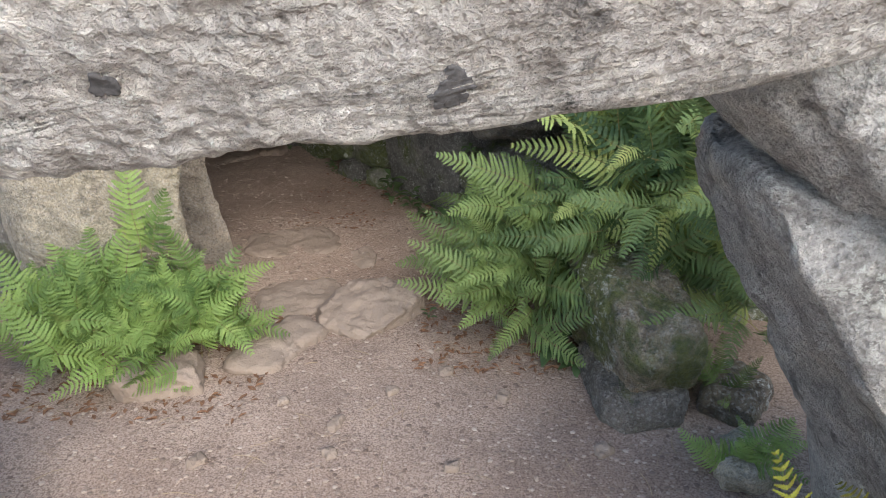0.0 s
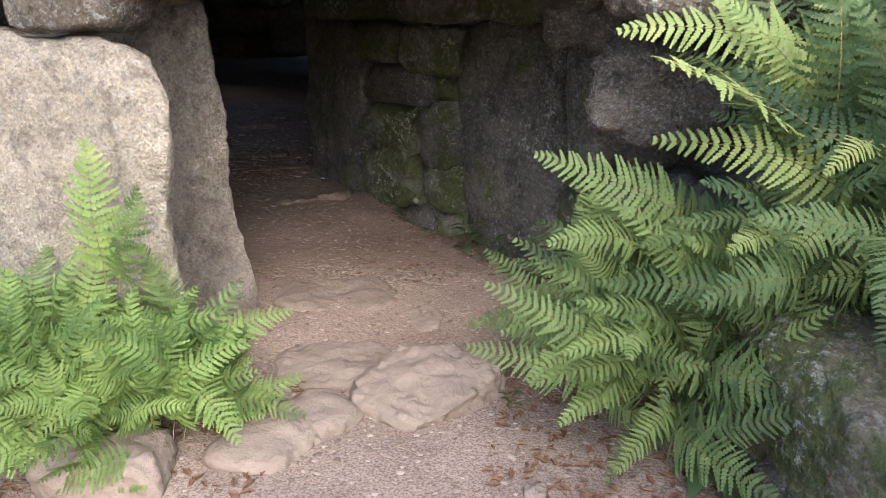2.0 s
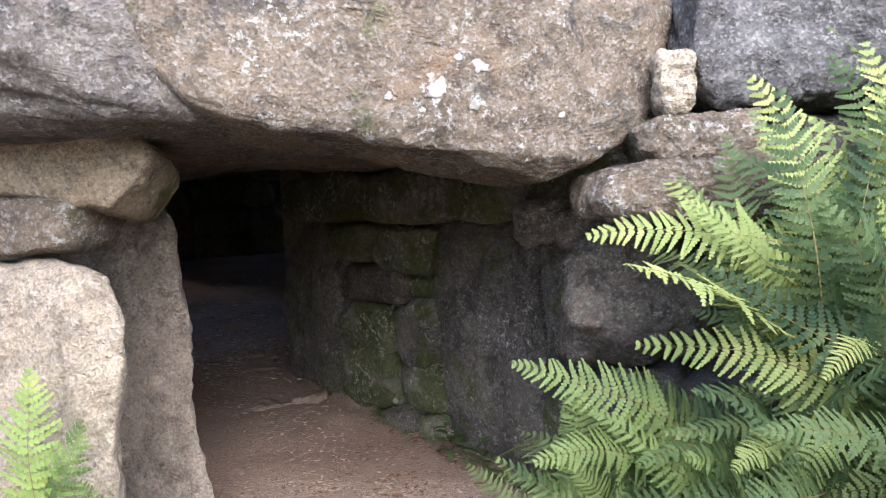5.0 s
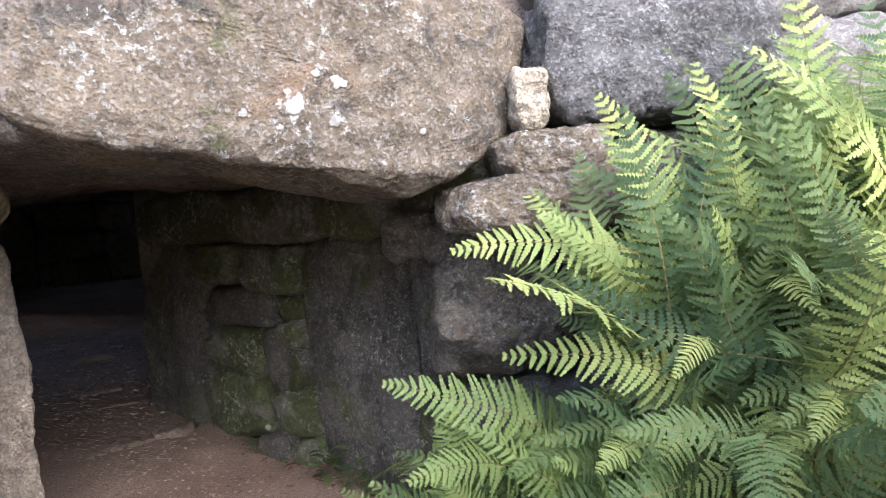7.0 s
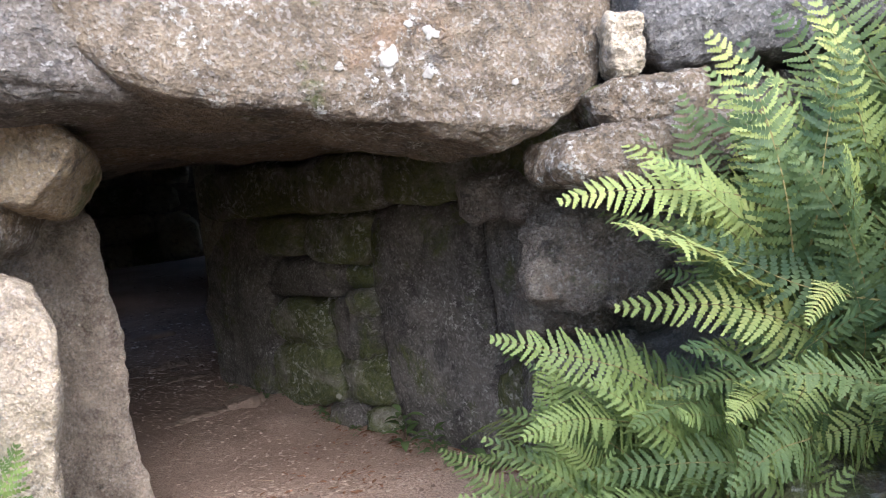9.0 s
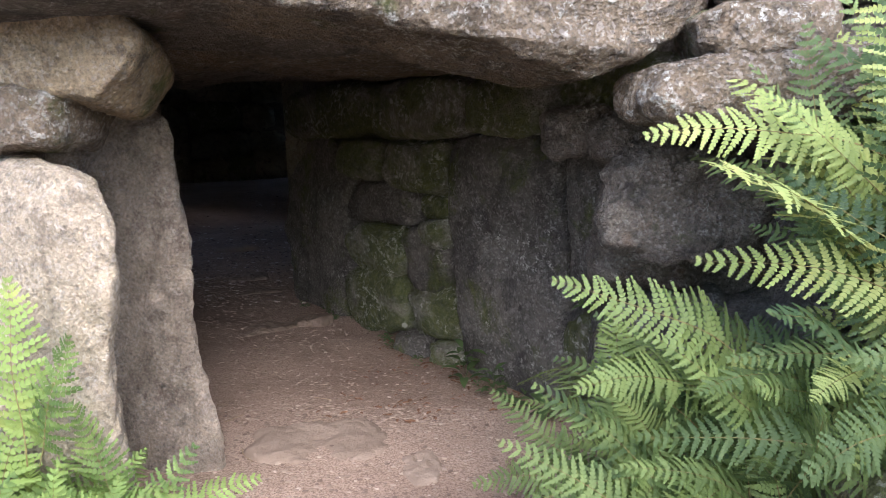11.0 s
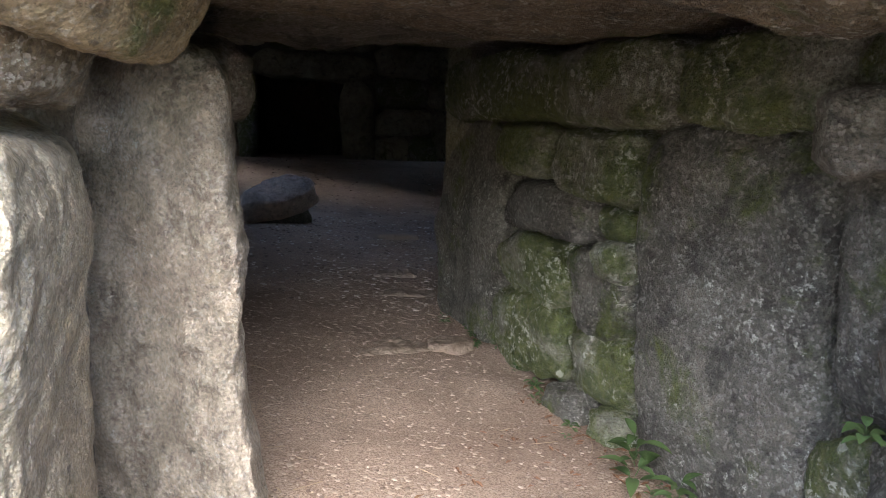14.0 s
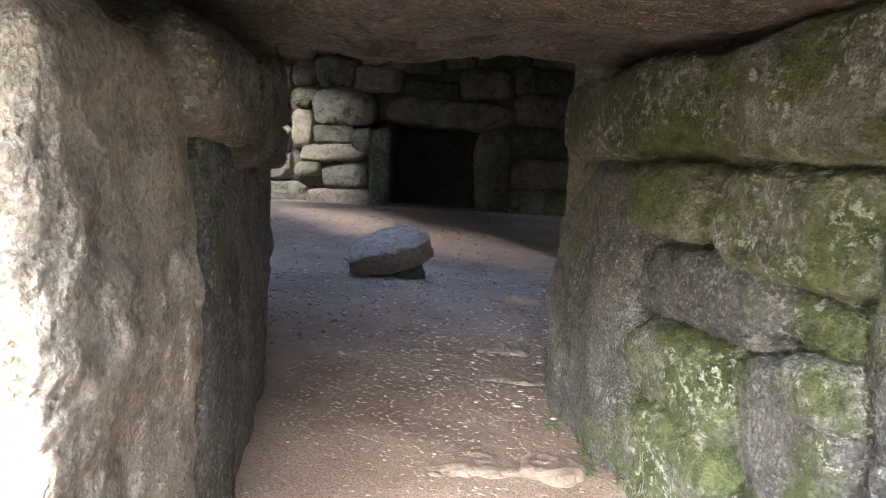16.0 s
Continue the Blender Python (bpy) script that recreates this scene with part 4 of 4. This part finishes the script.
fern((1.02, 2.42, 0.03), clump(9, 13, 60, 340, 15, 70, 0.16, 0.26, 0.05, 0.05), MID, "small fern at the foot of the mossy boulder")


# ---- loose grit, straw and twigs ----
def scatter_gravel(name, count, area, seed, sizes, material, words):
    rnd = random.Random(seed)
    verts, faces = [], []
    for _ in range(count):
        x, y = rnd.uniform(area[0], area[1]), rnd.uniform(area[2], area[3])
        r = sizes[0] + (sizes[1] - sizes[0]) * rnd.random() ** 3.6
        z, b, k = ground_z(x, y) + r * 0.15, len(verts), 5
        spin, sq = rnd.uniform(0, 6.28), rnd.uniform(0.6, 1.0)
        for h, s in ((-0.5, 0.9), (0.25, 1.0)):
            for i in range(k):
                a = spin + i * 6.283 / k
                rr = r * s * rnd.uniform(0.8, 1.15)
                verts.append((x + math.cos(a) * rr, y + math.sin(a) * rr * sq, z + h * r * 0.5))
        verts.append((x + rnd.uniform(-0.3, 0.3) * r, y, z + r * 0.38))
        for i in range(k):
            j = (i + 1) % k
            faces.append((b + i, b + j, b + k + j, b + k + i))
            faces.append((b + k + i, b + k + j, b + 2 * k))
    data = bpy.data.meshes.new(name)
    data.from_pydata(verts, [], faces)
    data.materials.append(material)
    return tagged(new(name, data), words, "gravel", kind="stuff")


scatter_gravel("gravel", 26000, (-1.9, 1.3, 1.7, 4.1), 1, (0.0016, 0.0115), GRAVEL, "pale grit and pebbles strewn over the path")
scatter_gravel("gravel", 14000, (-2.9, -0.2, 3.9, 6.6), 2, (0.0015, 0.010), GRAVEL, "pale grit on the passage floor")
scatter_gravel("gravel", 7000, (-5.5, -1.2, 5.6, 8.8), 4, (0.003, 0.019), CHIPS, "pale stone chips between passage and chamber")
scatter_gravel("gravel", 5000, (-7.5, -1.6, 6.2, 12.0), 3, (0.004, 0.022), CHIPS, "coarse grit on the chamber floor")


def scatter_straw(count, area, seed):
    rnd = random.Random(seed)
    bm = bmesh.new()
    for _ in range(count):
        x, y, a, l = rnd.uniform(area[0], area[1]), rnd.uniform(area[2], area[3]), rnd.uniform(0, 6.28), rnd.uniform(0.02, 0.12)
        bend, r = rnd.uniform(-0.5, 0.5), rnd.uniform(0.0008, 0.0022)
        rows = []
        for k in range(4):
            px, py = x + math.cos(a + bend * k / 3) * l * k / 3, y + math.sin(a + bend * k / 3) * l * k / 3
            pz = ground_z(px, py) + r + 0.002
            side_v = Vector((-math.sin(a), math.cos(a), 0)) * r
            c = Vector((px, py, pz))
            rows.append([bm.verts.new(c + side_v), bm.verts.new(c + Vector((0, 0, r))), bm.verts.new(c - side_v)])
        for p, q in zip(rows, rows[1:]):
            for i in range(2):
                bm.faces.new((p[i], p[i + 1], q[i + 1], q[i]))
    ob = link_mesh("straw", bm, STRAW, smooth=False)
    return tagged(ob, "dry straw and twigs strewn on the earth", "straw", kind="stuff")


scatter_straw(130, (-1.7, 1.3, 1.8, 3.3), 5)
scatter_straw(35, (-1.9, 0.6, 3.3, 4.8), 7)
scatter_straw(35, (-3.2, -0.5, 4.4, 7.5), 6)


# ---- low herbs ----
def leaf_mesh(name, broad, bend):
    """One leaf, 1 m long, growing along x."""
    bm = bmesh.new()
    rows = []
    for k in range(8):
        u = k / 7
        w = broad * math.sin(math.pi * min(1.0, 0.06 + u * 0.94)) ** 0.8 * (1 - 0.35 * u)
        c = Vector((0.25 + u, 0, 0.30 * u - bend * u * u))
        rows.append([bm.verts.new(c + Vector((0, -w / 2, w * 0.18))), bm.verts.new(c), bm.verts.new(c + Vector((0, w / 2, w * 0.18)))])
    for p, q in zip(rows, rows[1:]):
        for j in range(2):
            bm.faces.new((p[j], p[j + 1], q[j + 1], q[j]))
    s = [bm.verts.new(v) for v in ((0, -0.02, -0.2), (0, 0.02, -0.2), (0.26, 0.02, 0), (0.26, -0.02, 0))]
    bm.faces.new(s)
    data = bpy.data.meshes.new(name)
    bm.to_mesh(data)
    bm.free()
    data.materials.append(HERB)
    data.shade_smooth()
    return data


ROSETTE = (leaf_mesh("broad_leaf", 0.62, 0.55), 9, 0.085, 0.05)
NETTLE = (leaf_mesh("nettle_leaf", 0.5, 0.4), 16, 0.06, 0.12)
SPRIG = (leaf_mesh("small_leaf", 0.5, 0.3), 6, 0.035, 0.04)


def herb(kind, x, y, size, turn, words, z=None):
    mesh, leaves, length, tall = kind
    root = new("herb")
    root.location = (x, y, ground_z(x, y) if z is None else z)
    tagged(root, words, "plant")
    rnd = random.Random(int(1000 * (x + 7 * y)))
    for i in range(leaves):
        leaf = new("leaf", mesh)
        leaf.parent = root
        h = tall * size * (0.1 + 0.9 * i / leaves)
        leaf.matrix_basis = Matrix.Translation((0, 0, h)) @ pose(0, 0, 0, 0, rnd.uniform(-25, 10), turn + i * 137.5) @ Matrix.Scale(length * size * rnd.uniform(0.7, 1.1), 4)
    return root


herb(ROSETTE, 0.52, 2.72, 1.2, 0, "broad-leaved herb beside the mossy boulder")
herb(ROSETTE, 0.60, 2.62, 0.9, 70, "broad-leaved herb beside the mossy boulder")
herb(NETTLE, -0.34, 4.36, 1.5, 0, "small nettle-like plant at the passage wall")
herb(NETTLE, -0.20, 4.22, 1.1, 50, "small nettle-like plant at the passage wall")
herb(ROSETTE, 0.02, 4.02, 1.0, 20, "broad-leaved herb at the passage wall")
herb(ROSETTE, -0.10, 4.10, 0.8, 120, "broad-leaved herb at the passage wall")
herb(ROSETTE, 0.16, 3.80, 0.6, 200, "grey-green leaves beside the fern", 0.52)
herb(ROSETTE, -1.95, 2.75, 1.1, 10, "ivy-like leaves low by the wall")
herb(ROSETTE, -1.80, 2.85, 1.0, 80, "ivy-like leaves low by the wall")
herb(SPRIG, -0.02, 3.0, 1.2, 0, "tiny sprig beside the flat stone")
rnd = random.Random(77)
for i in range(26):
    s = rnd.uniform(0.3, 2.7)
    off = rnd.uniform(0.03, 0.16)
    herb(SPRIG if i % 3 else ROSETTE, 0.3 - (s + off) * 0.7071 + 0.02, 3.9 + (s - off) * 0.7071, rnd.uniform(0.5, 1.0) if i % 3 else 0.4, rnd.uniform(0, 360), "tiny green seedling at the foot of the passage wall")


def scatter_litter(name, count, area, seed):
    """Dry curled leaves and crumbs."""
    rnd = random.Random(seed)
    verts, faces = [], []
    for _ in range(count):
        x, y = rnd.uniform(area[0], area[1]), rnd.uniform(area[2], area[3])
        a, l = rnd.uniform(0, 6.28), rnd.uniform(0.006, 0.022)
        d, n = Vector((math.cos(a), math.sin(a), 0)), Vector((-math.sin(a), math.cos(a), 0))
        c = Vector((x, y, ground_z(x, y) + 0.003))
        k = len(verts)
        for u, w, h in ((-1, 0.1, 0.0), (0, 0.45, 0.25), (1, 0.12, 0.05)):
            for s in (-1, 0, 1):
                verts.append(c + d * l * u + n * l * w * s + Vector((0, 0, l * (h * 0.4 + abs(s) * rnd.uniform(0.0, 0.3)))))
        for r in (0, 3):
            for s in (0, 1):
                faces.append((k + r + s, k + r + s + 1, k + r + s + 4, k + r + s + 3))
    data = bpy.data.meshes.new(name)
    data.from_pydata(verts, [], faces)
    data.materials.append(LITTER)
    return tagged(new(name, data), "dry brown leaf litter under the ferns", "leaf litter", kind="stuff")


scatter_litter("leaf_litter", 420, (-1.6, -0.62, 2.2, 3.0), 1)
scatter_litter("leaf_litter", 420, (-0.05, 0.9, 2.55, 3.2), 2)
scatter_litter("leaf_litter", 260, (-0.9, 0.2, 3.9, 5.0), 3)
